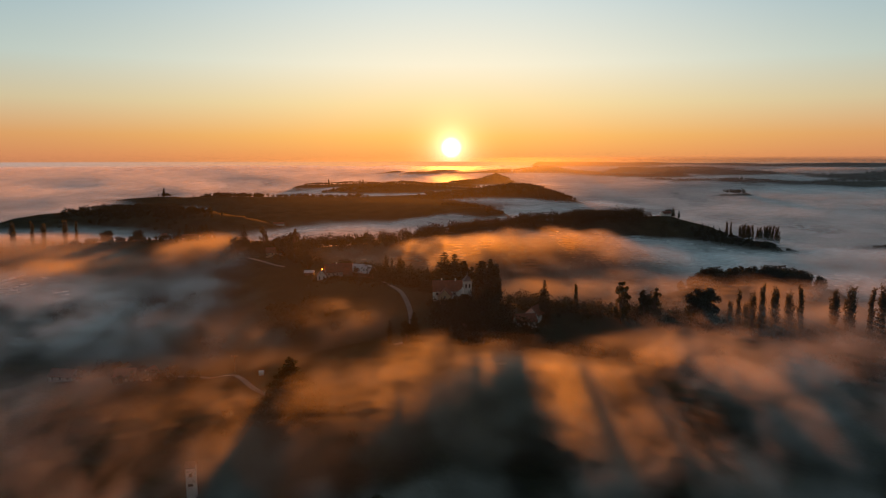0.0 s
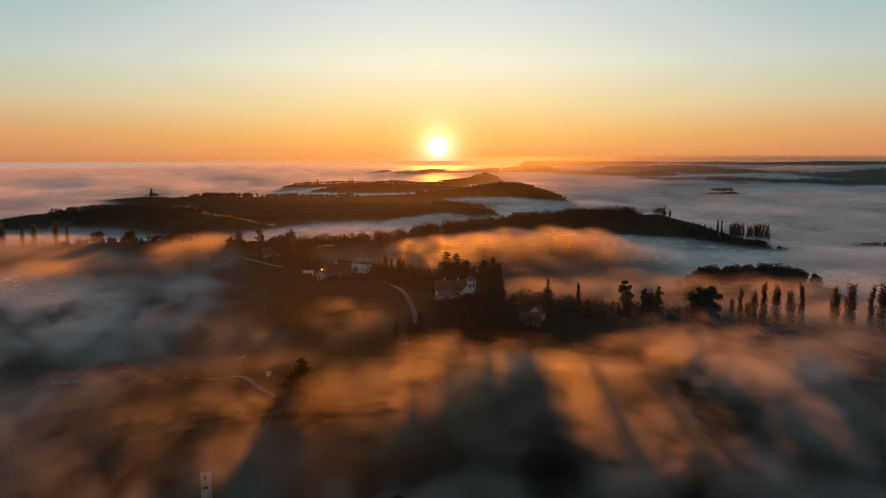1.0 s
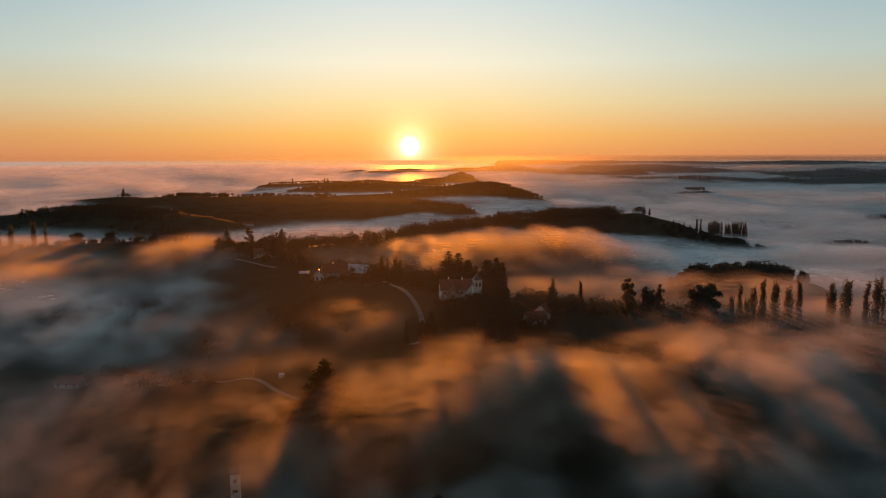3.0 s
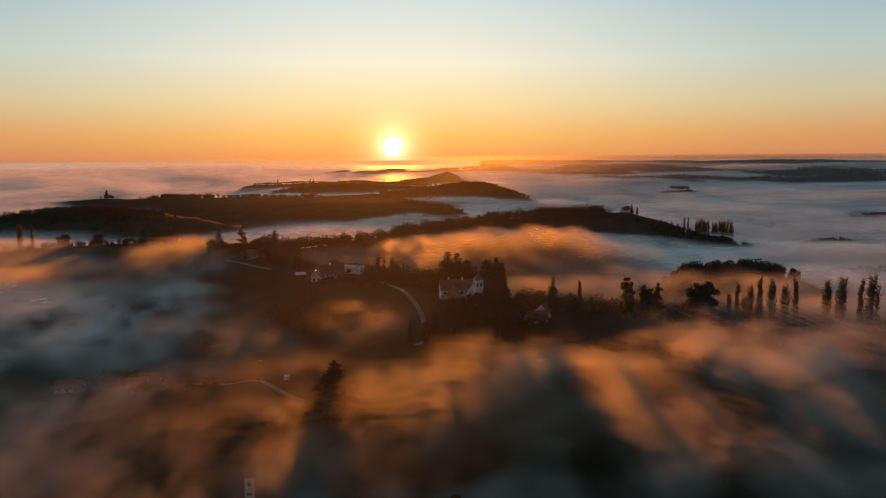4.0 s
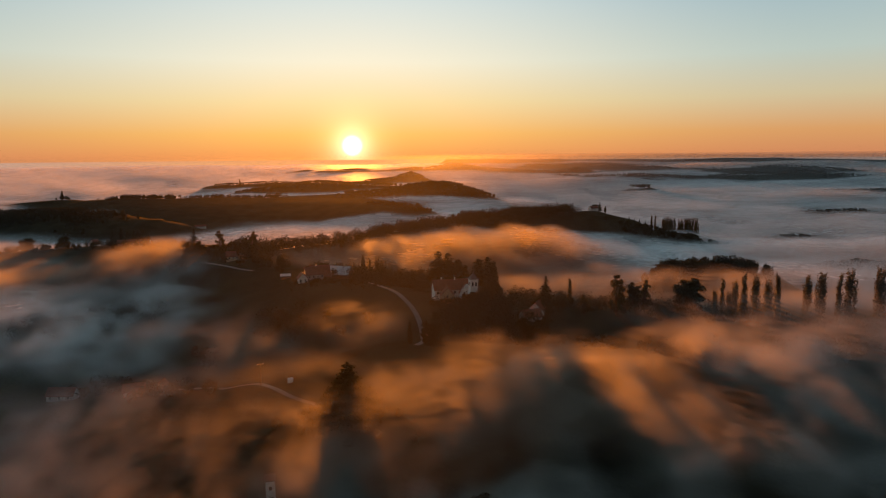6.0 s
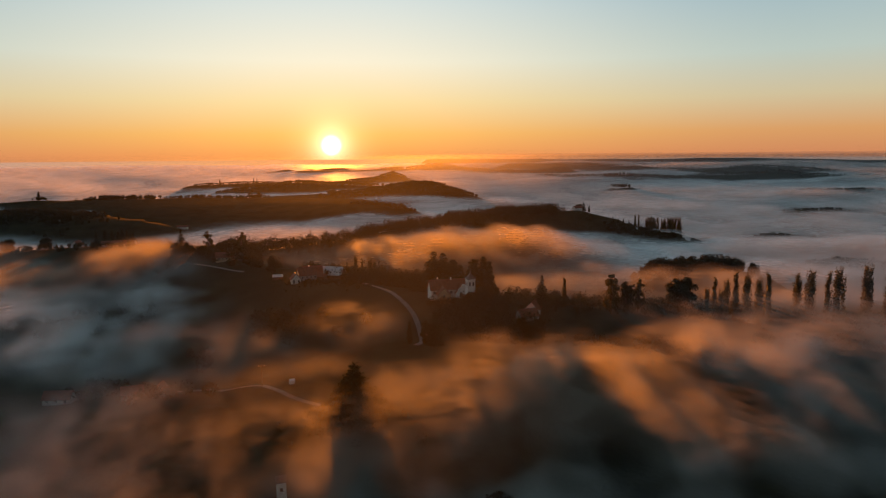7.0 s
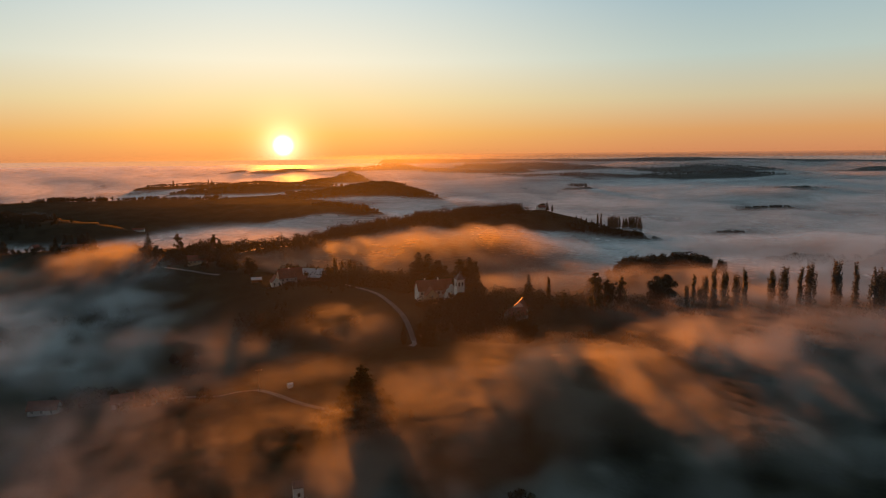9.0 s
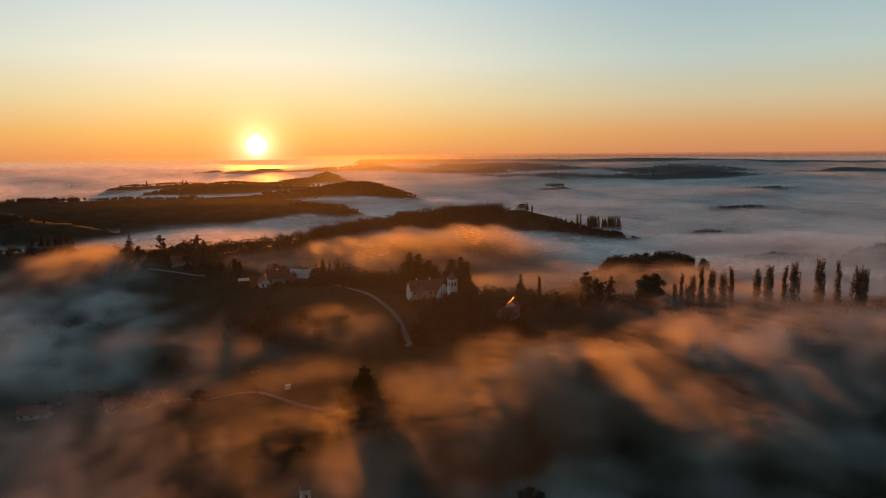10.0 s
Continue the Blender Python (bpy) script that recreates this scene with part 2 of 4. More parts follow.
# thin veils that rise over the near slope into the sun, and shaded hollows between them
BANKS_NEAR = [(-78, 248, 50, 36, 21), (-45, 318, 44, 28, 11), (-52, 378, 66, 32, 5), (-28, 346, 36, 26, 8), (-72, 335, 44, 26, 9), (-150, 345, 40, 26, 4), (-125, 232, 40, 26, 6), (-62, 206, 38, 14, 12), (-6, 226, 42, 24, 25), (85, 244, 62, 21, 22), (180, 250, 66, 22, 7),
              (22, 330, 44, 26, -12), (130, 306, 120, 16, -3), (-270, 420, 130, 150, -6), (-250, 300, 70, 80, -6), (-40, 440, 60, 55, -10), (5, 386, 42, 20, -9), (210, 346, 110, 22, 9)]
# the valleys behind the church and the ridge end
BANKS_VALLEY = [(100, 670, 140, 80, 3), (40, 640, 30, 26, 8), (108, 652, 24, 24, 12), (172, 690, 30, 28, 10), (235, 655, 28, 24, 8), (240, 430, 140, 40, 8), (110, 432, 90, 40, 21), (245, 525, 75, 42, -8), (-430, 815, 170, 85, 25), (-235, 680, 80, 60, 20), (-200, 590, 70, 45, 13),
                (340, 930, 170, 120, 1), (330, 1010, 150, 80, 13), (492, 1060, 75, 45, 11), (560, 800, 200, 150, 6), (480, 640, 90, 45, -9)]
# the low country
BANKS_SEA = [(-520, 1010, 230, 150, 11), (-150, 1230, 200, 130, 8), (60, 1480, 170, 90, 12), (150, 2000, 280, 110, 18), (-450, 2330, 250, 80, 14), (100, 2430, 250, 55, 20), (-350, 2680, 250, 45, 12),
             (1300, 2900, 500, 130, 9), (2050, 2450, 500, 130, 9), (250, 2800, 260, 90, 12), (-760, 1790, 200, 100, 8), (-610, 1700, 120, 50, 19), (-400, 1700, 330, 250, -10), (-90, 1800, 170, 150, -9),
             (1600, 1950, 260, 150, 8), (1400, 4400, 1300, 200, 14), (2400, 3750, 900, 220, 14), (1500, 3250, 500, 150, 8)]
# each stands higher (+) or lower (-): x, y, spread in x and y, metres
BANKS = BANKS_NEAR + BANKS_VALLEY + BANKS_SEA


def polar(front, rest, ratio, start, first=-46.0, last=64.0):
    """Rings round the flight: azimuths close together ahead, wide apart behind."""
    az = np.concatenate([np.linspace(first, last, front), np.linspace(last, 360 + first, rest)[1:-1]])
    rings = int(math.log(RIM / start) / math.log(ratio)) + 1
    r = np.concatenate([[0.01], start * (RIM / start) ** (np.arange(rings) / (rings - 1))])
    a, r = np.meshgrid(np.radians(az), r)
    return CX + r * np.sin(a), CY + r * np.cos(a)


def sheet(x, y, z):
    """Vertices and quads of a ring grid."""
    rows, cols = x.shape
    verts = np.stack([x, y, z], -1).reshape(-1, 3)
    i = np.arange(rows * cols).reshape(rows, cols)
    j = np.roll(i, -1, 1)
    quads = np.stack([i[:-1], i[1:], j[1:], j[:-1]], -1).reshape(-1, 4)
    return verts, quads


def mesh_of(name, verts, quads, smooth_faces=True):
    me = bpy.data.meshes.new(name)
    verts, quads = np.asarray(verts, np.float32), np.asarray(quads, np.int32)
    n, k = quads.shape
    me.vertices.add(len(verts))
    me.vertices.foreach_set("co", verts.ravel())
    me.loops.add(n * k)
    me.loops.foreach_set("vertex_index", quads.ravel())
    me.polygons.add(n)
    me.polygons.foreach_set("loop_start", np.arange(n, dtype=np.int32) * k)
    me.polygons.foreach_set("use_smooth", np.full(n, smooth_faces))
    me.update(calc_edges=True)
    return me


# ---- materials ----
def material(name):
    m = bpy.data.materials.new(name)
    m.use_nodes = True
    return m, Nodes(m.node_tree)


def plain(name, low, high, size, rough=0.9, bump=0.3, fine=6.0, spec=0.2):
    """A surface whose colour wanders between two at two scales, with a little relief."""
    m, n = material(name)
    pos = n.add("ShaderNodeNewGeometry").outputs["Position"]
    a = n.add("ShaderNodeTexNoise", {"Vector": pos, "Scale": 1 / size, "Detail": 5.0, "Roughness": 0.6}).outputs[0]
    b = n.add("ShaderNodeTexNoise", {"Vector": pos, "Scale": fine / size, "Detail": 4.0}).outputs[0]
    f = n.maths("ADD", n.maths("MULTIPLY", a, 0.65), n.maths("MULTIPLY", b, 0.35))
    col = n.ramp(f, [(0.35, (*low, 1)), (0.65, (*high, 1))])
    nor = n.add("ShaderNodeBump", {"Height": b, "Strength": bump, "Distance": size / fine * 0.4}).outputs[0]
    s = n.add("ShaderNodeBsdfPrincipled", {"Base Color": col, "Roughness": rough, "Normal": nor, "Specular IOR Level": spec}).outputs[0]
    n.add("ShaderNodeOutputMaterial", {0: s})
    return m


def leaf_material(name, low, high, thin=0.03):
    m, n = material(name)
    rnd = n.add("ShaderNodeNewGeometry").outputs["Random Per Island"]
    col = n.ramp(rnd, [(0.0, (*low, 1)), (1.0, (*high, 1))])
    d = n.add("ShaderNodeBsdfDiffuse", {"Color": col}).outputs[0]
    t = n.add("ShaderNodeBsdfTranslucent", {"Color": col}).outputs[0]
    s = n.add("ShaderNodeMixShader", {0: thin, 1: d, 2: t}).outputs[0]
    n.add("ShaderNodeOutputMaterial", {0: s})
    return m


def mist_material(name, sky_share, lobe):
    m, n = material(name)
    den = n.add("ShaderNodeAttribute", attribute_name="mist_load").outputs["Fac"]
    pos = n.add("ShaderNodeNewGeometry").outputs["Position"]
    bend = n.add("ShaderNodeTexNoise", {"Vector": pos, "Scale": 1 / 70, "Detail": 2.0}).outputs["Color"]
    bend = n.add("ShaderNodeVectorMath", {0: bend, 1: (34.0, 34.0, 12.0)}, operation="MULTIPLY").outputs[0]
    sq = n.add("ShaderNodeVectorMath", {0: pos, 1: bend}, operation="ADD").outputs[0]
    sq = n.add("ShaderNodeVectorMath", {0: sq, 1: (1.0, 0.7, 1.7)}, operation="MULTIPLY").outputs[0]
    a = n.add("ShaderNodeTexNoise", {"Vector": sq, "Scale": 1 / 27, "Detail": 3.0, "Roughness": 0.5}).outputs[0]
    wisps = n.add("ShaderNodeMapRange", {0: a, 1: 0.40, 2: 0.60, 3: 0.02, 4: 2.2}, interpolation_type="SMOOTHSTEP").outputs[0]
    b = n.add("ShaderNodeTexNoise", {"Vector": sq, "Scale": 1 / 10, "Detail": 3.0, "Roughness": 0.5}).outputs[0]
    curls = n.add("ShaderNodeMapRange", {0: b, 1: 0.34, 2: 0.66, 3: 0.5, 4: 1.5}, interpolation_type="SMOOTHSTEP").outputs[0]
    # painted split between sun and sky light, set by region
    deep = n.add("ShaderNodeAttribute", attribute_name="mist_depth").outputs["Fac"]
    even = n.add("ShaderNodeAttribute", attribute_name="mist_calm").outputs["Fac"]
    grain = n.add("ShaderNodeMix", {0: even, 2: n.maths("MULTIPLY", wisps, curls), 3: 1.0}).outputs[0]
    fac = n.maths("SUBTRACT", 1.0, n.maths("POWER", math.e, n.maths("MULTIPLY", n.maths("MULTIPLY", den, grain), -1.0)), True) if lobe else den
    # painted lighting: one share faces the sun, one the sky, whatever the sheet's slope
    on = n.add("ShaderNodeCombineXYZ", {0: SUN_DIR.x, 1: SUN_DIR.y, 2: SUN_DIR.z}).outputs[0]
    up = n.add("ShaderNodeCombineXYZ", {0: 0.0, 1: 0.0, 2: 1.0}).outputs[0]
    back = n.add("ShaderNodeCombineXYZ", {0: 0.0, 1: -0.085, 2: 1.0}).outputs[0]
    # sunlit warmth is also tinted into the sun-facing share's colour
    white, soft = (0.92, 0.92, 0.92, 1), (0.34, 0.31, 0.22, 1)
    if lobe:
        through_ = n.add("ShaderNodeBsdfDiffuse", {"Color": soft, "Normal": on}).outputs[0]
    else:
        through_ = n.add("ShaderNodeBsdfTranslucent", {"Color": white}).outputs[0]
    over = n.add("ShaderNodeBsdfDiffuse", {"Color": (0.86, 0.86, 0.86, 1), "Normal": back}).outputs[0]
    # a broad gloss on an upright normal stands in for shine against the sun
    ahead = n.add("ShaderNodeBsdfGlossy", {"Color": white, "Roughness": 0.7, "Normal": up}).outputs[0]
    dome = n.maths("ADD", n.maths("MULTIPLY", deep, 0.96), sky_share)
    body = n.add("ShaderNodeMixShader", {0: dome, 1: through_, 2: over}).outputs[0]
    share = n.maths("MULTIPLY", n.add("ShaderNodeAttribute", attribute_name="mist_glint").outputs["Fac"], lobe)
    body = n.add("ShaderNodeMixShader", {0: share, 1: body, 2: ahead}).outputs[0]
    clear = n.add("ShaderNodeBsdfTransparent").outputs[0]
    n.add("ShaderNodeOutputMaterial", {0: n.add("ShaderNodeMixShader", {0: fac, 1: clear, 2: body}).outputs[0]})
    return m


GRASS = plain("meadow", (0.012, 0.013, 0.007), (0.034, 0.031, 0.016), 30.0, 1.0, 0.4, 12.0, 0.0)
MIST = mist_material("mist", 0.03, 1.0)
HAZE = mist_material("haze", 0.03, 0.0)
LEAF_DARK = leaf_material("needles", (0.008, 0.012, 0.006), (0.020, 0.027, 0.011))
LEAF = leaf_material("leaves", (0.010, 0.013, 0.005), (0.028, 0.028, 0.010))
LEAF_THIN = leaf_material("thin_leaves", (0.016, 0.018, 0.007), (0.042, 0.040, 0.014), 0.14)
BARK = plain("bark", (0.03, 0.022, 0.016), (0.08, 0.06, 0.045), 1.0, 0.95, 0.5)
PLASTER = plain("lime_plaster", (0.50, 0.48, 0.44), (0.66, 0.64, 0.60), 3.0, 0.9, 0.15)
TILES = plain("clay_tiles", (0.10, 0.032, 0.022), (0.20, 0.068, 0.042), 2.0, 0.85, 0.5, 10.0)

# ---- ground ----
gx, gy = polar(380, 60, 1.016, 20.0)
ground = new("ground", mesh_of("ground", *sheet(gx, gy, ground_at(gx, gy))))
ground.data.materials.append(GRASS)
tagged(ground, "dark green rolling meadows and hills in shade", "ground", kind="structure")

# ---- mist ----
# heights of the level sheets through the mist, over the sea of mist far off
LEVELS = np.concatenate([np.arange(47.5, -9.0, -2.5), np.arange(-10.0, -48.0, -3.5)])


def build_mist():
    x, y = polar(240, 26, 1.034, 40.0)
    g, top, load = ground_at(x, y), mist_top(x, y), mist_load(x, y)
    r = np.hypot(x - CX, y - CY)
    rise = sea_level(x, y) + 32.0
    holes = 0.55 + 0.6 * smooth(-0.28, 0.3, fbm(x, y * 0.6, 120, 3, 91))
    wide = 0.35 + 0.9 * smooth(-0.30, 0.22, fbm(x, y * 0.8, 240, 4, 141))
    holes = holes + (wide - holes) * smooth(420, 700, r)
    holes = holes + (1 - holes) * smooth(1700, 3000, r)
    puff = 14.0 - 7.0 * smooth(900, 1600, r)
    thin = (NEAR_LOAD + (1 - NEAR_LOAD) * smooth(330, 900, r)) * (1 + 1.3 * smooth(1200, 2400, r))
    slant = np.clip(r / 110.0, 1.2, 9.0)
    # sky-lit share of the mist, painted in by region: more with distance
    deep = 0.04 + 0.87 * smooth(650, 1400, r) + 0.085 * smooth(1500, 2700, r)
    # sun's colour is also painted out to the right, left and close below
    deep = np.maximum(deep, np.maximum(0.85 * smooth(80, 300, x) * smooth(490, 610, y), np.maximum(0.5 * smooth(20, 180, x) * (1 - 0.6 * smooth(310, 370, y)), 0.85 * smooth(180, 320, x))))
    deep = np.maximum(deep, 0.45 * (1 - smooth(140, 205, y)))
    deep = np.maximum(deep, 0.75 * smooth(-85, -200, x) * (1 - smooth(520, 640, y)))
    # share of the sheen against the sun, put in by distance
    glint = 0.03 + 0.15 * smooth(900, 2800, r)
    verts, quads, values, base = [], [], {"mist_load": [], "mist_depth": [], "mist_glint": [], "mist_calm": []}, 0
    calm = 0.92 * smooth(420, 1000, r)
    for z0 in LEVELS:
        z = z0 + rise
        d = top - z
        billow = fbm(x + 2.0 * z0, y * 0.7 + 2.6 * z0, 72 + r * 0.05, 4, 77)
        lid = 1 - 0.65 * smooth(6.0, 20.0, d + puff * billow) * (1 - smooth(330, 900, r))
        rho = 0.028 * lid * smooth(-4.0, 7.0, d + puff * billow) * (0.85 + 0.7 * billow) * load * holes * thin
        a = 1 - np.exp(-np.maximum(rho, 0) * (2.5 if z0 > -9 else 3.5) * slant)
        a = a * smooth(0.2, 8.0 + 0.008 * np.minimum(r, 2000), z - g)
        v, q = sheet(x, y, z)
        q = q[a.ravel()[q].max(1) > 0.004]
        if not len(q):
            continue
        kept, q = np.unique(q, return_inverse=True)
        verts.append(v[kept]), quads.append(q.reshape(-1, 4) + base)
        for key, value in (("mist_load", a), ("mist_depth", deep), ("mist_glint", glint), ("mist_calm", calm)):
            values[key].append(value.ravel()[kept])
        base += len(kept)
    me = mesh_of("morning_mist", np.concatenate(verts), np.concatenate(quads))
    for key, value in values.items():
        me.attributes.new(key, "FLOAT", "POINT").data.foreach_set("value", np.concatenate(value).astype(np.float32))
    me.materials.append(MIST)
    return tagged(new("morning_mist", me), "thin layered morning mist glowing orange in low sun", "mist", kind="stuff")


def build_haze():
    # haze shells round the flight, veil and warmth painted by distance and bearing
    verts, quads, dens, grey, base = [], [], [], [], 0
    for k, rad in enumerate((170, 250, 340, 560, 850, 1250, 1800, 2450, 3100, 3700, 4300)):
        az = np.radians(np.linspace(-50, 66, 160))
        up = np.append(np.linspace(0, 0.95, 9), 1.0)[:, None]
        foot = max(106 - rad * 0.7, -45) if rad < 1000 else 106 - rad * 0.085
        hz = foot + up * (106 + rad * (0.012 if rad < 2400 else 0.002) - foot) + 0 * az
        hx, hy = CX + rad * np.sin(az) + 0 * up, CY + rad * np.cos(az) + 0 * up
        under_sun = np.exp(-(((az - SUN_AZ) / 0.23) ** 2))
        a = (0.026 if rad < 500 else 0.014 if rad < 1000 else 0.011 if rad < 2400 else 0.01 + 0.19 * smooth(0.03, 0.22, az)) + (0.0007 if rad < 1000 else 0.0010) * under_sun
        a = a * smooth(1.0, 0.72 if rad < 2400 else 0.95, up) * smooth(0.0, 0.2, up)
        # sky-lit share, lowered below the sun to paint a warm glare
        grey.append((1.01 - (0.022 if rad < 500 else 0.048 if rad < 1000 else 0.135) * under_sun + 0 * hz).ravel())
        i = np.arange(hz.size).reshape(hz.shape) + base
        verts.append(np.stack([hx, hy, hz], -1).reshape(-1, 3)), dens.append((a + 0 * hz).ravel())
        quads.append(np.stack([i[:-1, :-1], i[:-1, 1:], i[1:, 1:], i[1:, :-1]], -1).reshape(-1, 4))
        base += hz.size
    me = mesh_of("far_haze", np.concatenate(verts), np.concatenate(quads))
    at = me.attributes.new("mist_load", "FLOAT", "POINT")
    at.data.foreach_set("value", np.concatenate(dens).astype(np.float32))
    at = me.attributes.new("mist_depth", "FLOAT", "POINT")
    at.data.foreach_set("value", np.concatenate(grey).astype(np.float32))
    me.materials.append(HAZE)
    return tagged(new("far_haze", me), "faint haze shells round the flight, painted warm below the sun", "haze", kind="stuff")


build_mist()
build_haze()

# ---- plants ----
def leaves(centres, size, rng, flat=0.0):
    """Leaf quads of random turn; flat pulls them towards lying."""
    n = len(centres)
    u = rng.normal(size=(n, 3))
    u /= np.linalg.norm(u, axis=1, keepdims=True)
    v = rng.normal(size=(n, 3))
    if flat:
        u[:, 2] *= 1 - flat
        v[:, 2] *= 1 - flat
    v -= u * (u * v).sum(1, keepdims=True) / np.maximum((u * u).sum(1, keepdims=True), 1e-6)
    v /= np.maximum(np.linalg.norm(v, axis=1, keepdims=True), 1e-6)
    s = (size * rng.uniform(0.6, 1.3, n))[:, None]
    c = np.asarray(centres)
    verts = np.stack([c - u * s, c - v * s * 0.55, c + u * s, c + v * s * 0.55], 1).reshape(-1, 3)
    return verts, np.arange(4 * n).reshape(-1, 4)


def tube(points, radii, sides=6):
    """A tapered limb along points."""
    pts = np.asarray(points, float)
    verts, faces = [], []
    for k, (p, r) in enumerate(zip(pts, radii)):
        d = pts[min(k + 1, len(pts) - 1)] - pts[max(k - 1, 0)]
        d = d / max(np.linalg.norm(d), 1e-6)
        a = np.cross(d, (0.3, 1, 0.2))
        a /= np.linalg.norm(a)
        b = np.cross(d, a)
        for i in range(sides):
            t = 2 * math.pi * i / sides
            verts.append(p + r * (math.cos(t) * a + math.sin(t) * b))
        if k:
            o = (k - 1) * sides
            faces += [(o + i, o + (i + 1) % sides, o + sides + (i + 1) % sides, o + sides + i) for i in range(sides)]
    return np.array(verts), np.array(faces)


def join(pieces):
    verts, faces, at = [], [], 0
    for v, f in pieces:
        verts.append(v), faces.append(f + at)
        at += len(v)
    return np.concatenate(verts), np.concatenate(faces)


def part(name, shape, mat, parent, label=""):
    """One mesh under a thing or a part. shape: vertices and faces, or a bmesh."""
    if isinstance(shape, tuple):
        me = mesh_of(name, *shape, smooth_faces=False)
    else:
        me = bpy.data.meshes.new(name)
        shape.to_mesh(me)
        shape.free()
    me.materials.append(mat)
    ob = new(name, me)
    ob.parent = parent
    return tagged(ob, label)


def tree(name, trunk, crown, leaf):
    ob = new(name)
    part("trunk", trunk, BARK, ob)
    part("crown", crown, leaf, ob)
    return ob


def conifer(name, h, w, seed, droop=0.25, bare=0.08, power=0.9, tiers=1.5):
    rng = np.random.default_rng(seed)
    trunk = [tube([(0, 0, -1), (0, 0, h * 0.5), (0.1, 0, h * 0.97)], (h * 0.018, h * 0.011, 0.04))]
    cents = []
    for k, s in enumerate(np.linspace(bare, 0.985, int(h * tiers))):
        reach = w / 2 * (1 - s) ** power * rng.uniform(0.75, 1.12) + 0.25
        count = max(5, int(reach * 3.6))
        for i in range(count):
            a = 2 * math.pi * (i + rng.uniform(-0.3, 0.3)) / count + k * 0.7
            length = reach * rng.uniform(0.65, 1.1)
            z0 = h * s
            m = max(4, int(length * 4.5))
            f = np.linspace(0.15, 1.0, m)
            sag = -droop * length * f**1.3 + 0.12 * length * f**4
            pts = np.stack([np.cos(a) * f * length, np.sin(a) * f * length, z0 + sag], 1)
            cents.append(pts + rng.normal(size=pts.shape) * (0.18, 0.18, 0.12))
            cents.append(pts + rng.normal(size=pts.shape) * (0.4, 0.4, 0.15) - (0, 0, 0.2))
            if k % 3 == 0 and length > 1.5:
                trunk.append(tube([(0, 0, z0), pts[-1] * (0.8, 0.8, 1)], (0.06, 0.02), 4))
    c = np.concatenate(cents)
    return tree(name, join(trunk), leaves(c, 0.5, rng, 0.4), LEAF_DARK)


def poplar(name, h, w, seed, sparse=1.0):
    """A columnar poplar: steep limbs close to the stem."""
    rng = np.random.default_rng(seed)
    trunk = [tube([(0, 0, -1), (0.1, 0, h * 0.45), (0, 0.1, h * 0.95)], (h * 0.016, h * 0.011, 0.05))]
    cents = []
    spires = [(rng.uniform(-0.28, 0.28) * w, rng.uniform(-0.28, 0.28) * w, rng.uniform(0.78, 1.0)) for _ in range(4)] + [(0, 0, 1.0)]
    for k in range(int(h * 6.5 * sparse)):
        sx, sy, up = spires[rng.integers(5)]
        s = rng.uniform(0.02, 0.86)
        a = rng.uniform(0, 2 * math.pi)
        wide = w * 0.3 * min(1, s * 6 + 0.25) * max(0.0, 1 - s) ** 0.6 + 0.12
        tip = h * up * min(1.0, s + rng.uniform(0.08, 0.2))
        f = np.linspace(0, 1, 14)[:, None]
        base = np.array([sx * min(1, s * 3), sy * min(1, s * 3), h * up * s])
        end = np.array([sx + math.cos(a) * wide, sy + math.sin(a) * wide, tip])
        pts = base + (end - base) * np.concatenate([f**0.55, f**0.55, f], 1)
        cents.append(pts + rng.normal(size=pts.shape) * (0.2, 0.2, 0.25))
        if k % 4 == 0:
            trunk.append(tube([base, pts[8], pts[-1]], (0.07, 0.05, 0.02), 4))
    return tree(name, join(trunk), leaves(np.concatenate(cents), 0.4, rng), LEAF_THIN)


def broadleaf(name, h, w, seed, clumps=85, bare=0.06, leaf=None, dense=230, size=0.42):
    rng = np.random.default_rng(seed)
    trunk = [tube([(0, 0, -1), (0.2, 0, h * bare), (0, 0.2, h * 0.6), (0, 0, h * 0.85)], (h * 0.024, h * 0.018, h * 0.010, 0.06))]
    cents = []
    mid = h * (bare + 1) / 2
    for k in range(clumps):
        d = rng.normal(size=3)
        d /= np.linalg.norm(d)
        rad = rng.uniform(0.45, 1.0)
        c = np.array([d[0] * w / 2 * rad, d[1] * w / 2 * rad, mid + d[2] * (h - mid) * rad]) * (0.88, 0.88, 0.95)
        size_c = w * rng.uniform(0.09, 0.17)
        p = rng.normal(size=(dense, 3))
        p = p / np.linalg.norm(p, axis=1, keepdims=True) * rng.uniform(0.3, 1.05, (dense, 1))
        cents.append(c + p * size_c * (1.1, 1.1, 0.85))
        trunk.append(tube([(0, 0, h * bare + (c[2] - h * bare) * 0.3), c * (0.6, 0.6, 0.85), c], (0.14, 0.08, 0.03), 4))
    return tree(name, join(trunk), leaves(np.concatenate(cents), size, rng), leaf or LEAF)


PLANTED = set()


def plant(proto, x, y, turn=0.0, scale=1.0, sink=0.3, label="", category="tree", group="", stretch=1.0):
    """Sets a plant on the ground: the first time the plant itself, then copies."""
    at = pose(x, y, zat(x, y) - sink, 0, 0, turn) @ Matrix.Diagonal((scale, scale, scale * stretch, 1))
    ob = proto if proto.name not in PLANTED else copy_thing(proto, at)
    PLANTED.add(proto.name)
    ob.matrix_basis = at
    return tagged(ob, label, category, group)


def grow(proto, x, y, top, tall, **more):
    """Plants so that the tip stands at a given height."""
    z = zat(x, y) - 0.3
    k = max(top - z, 4.0) / tall
    flat = more.pop("flat", 1.0)
    return plant(proto, x, y, scale=k * flat, stretch=1 / flat, **more)


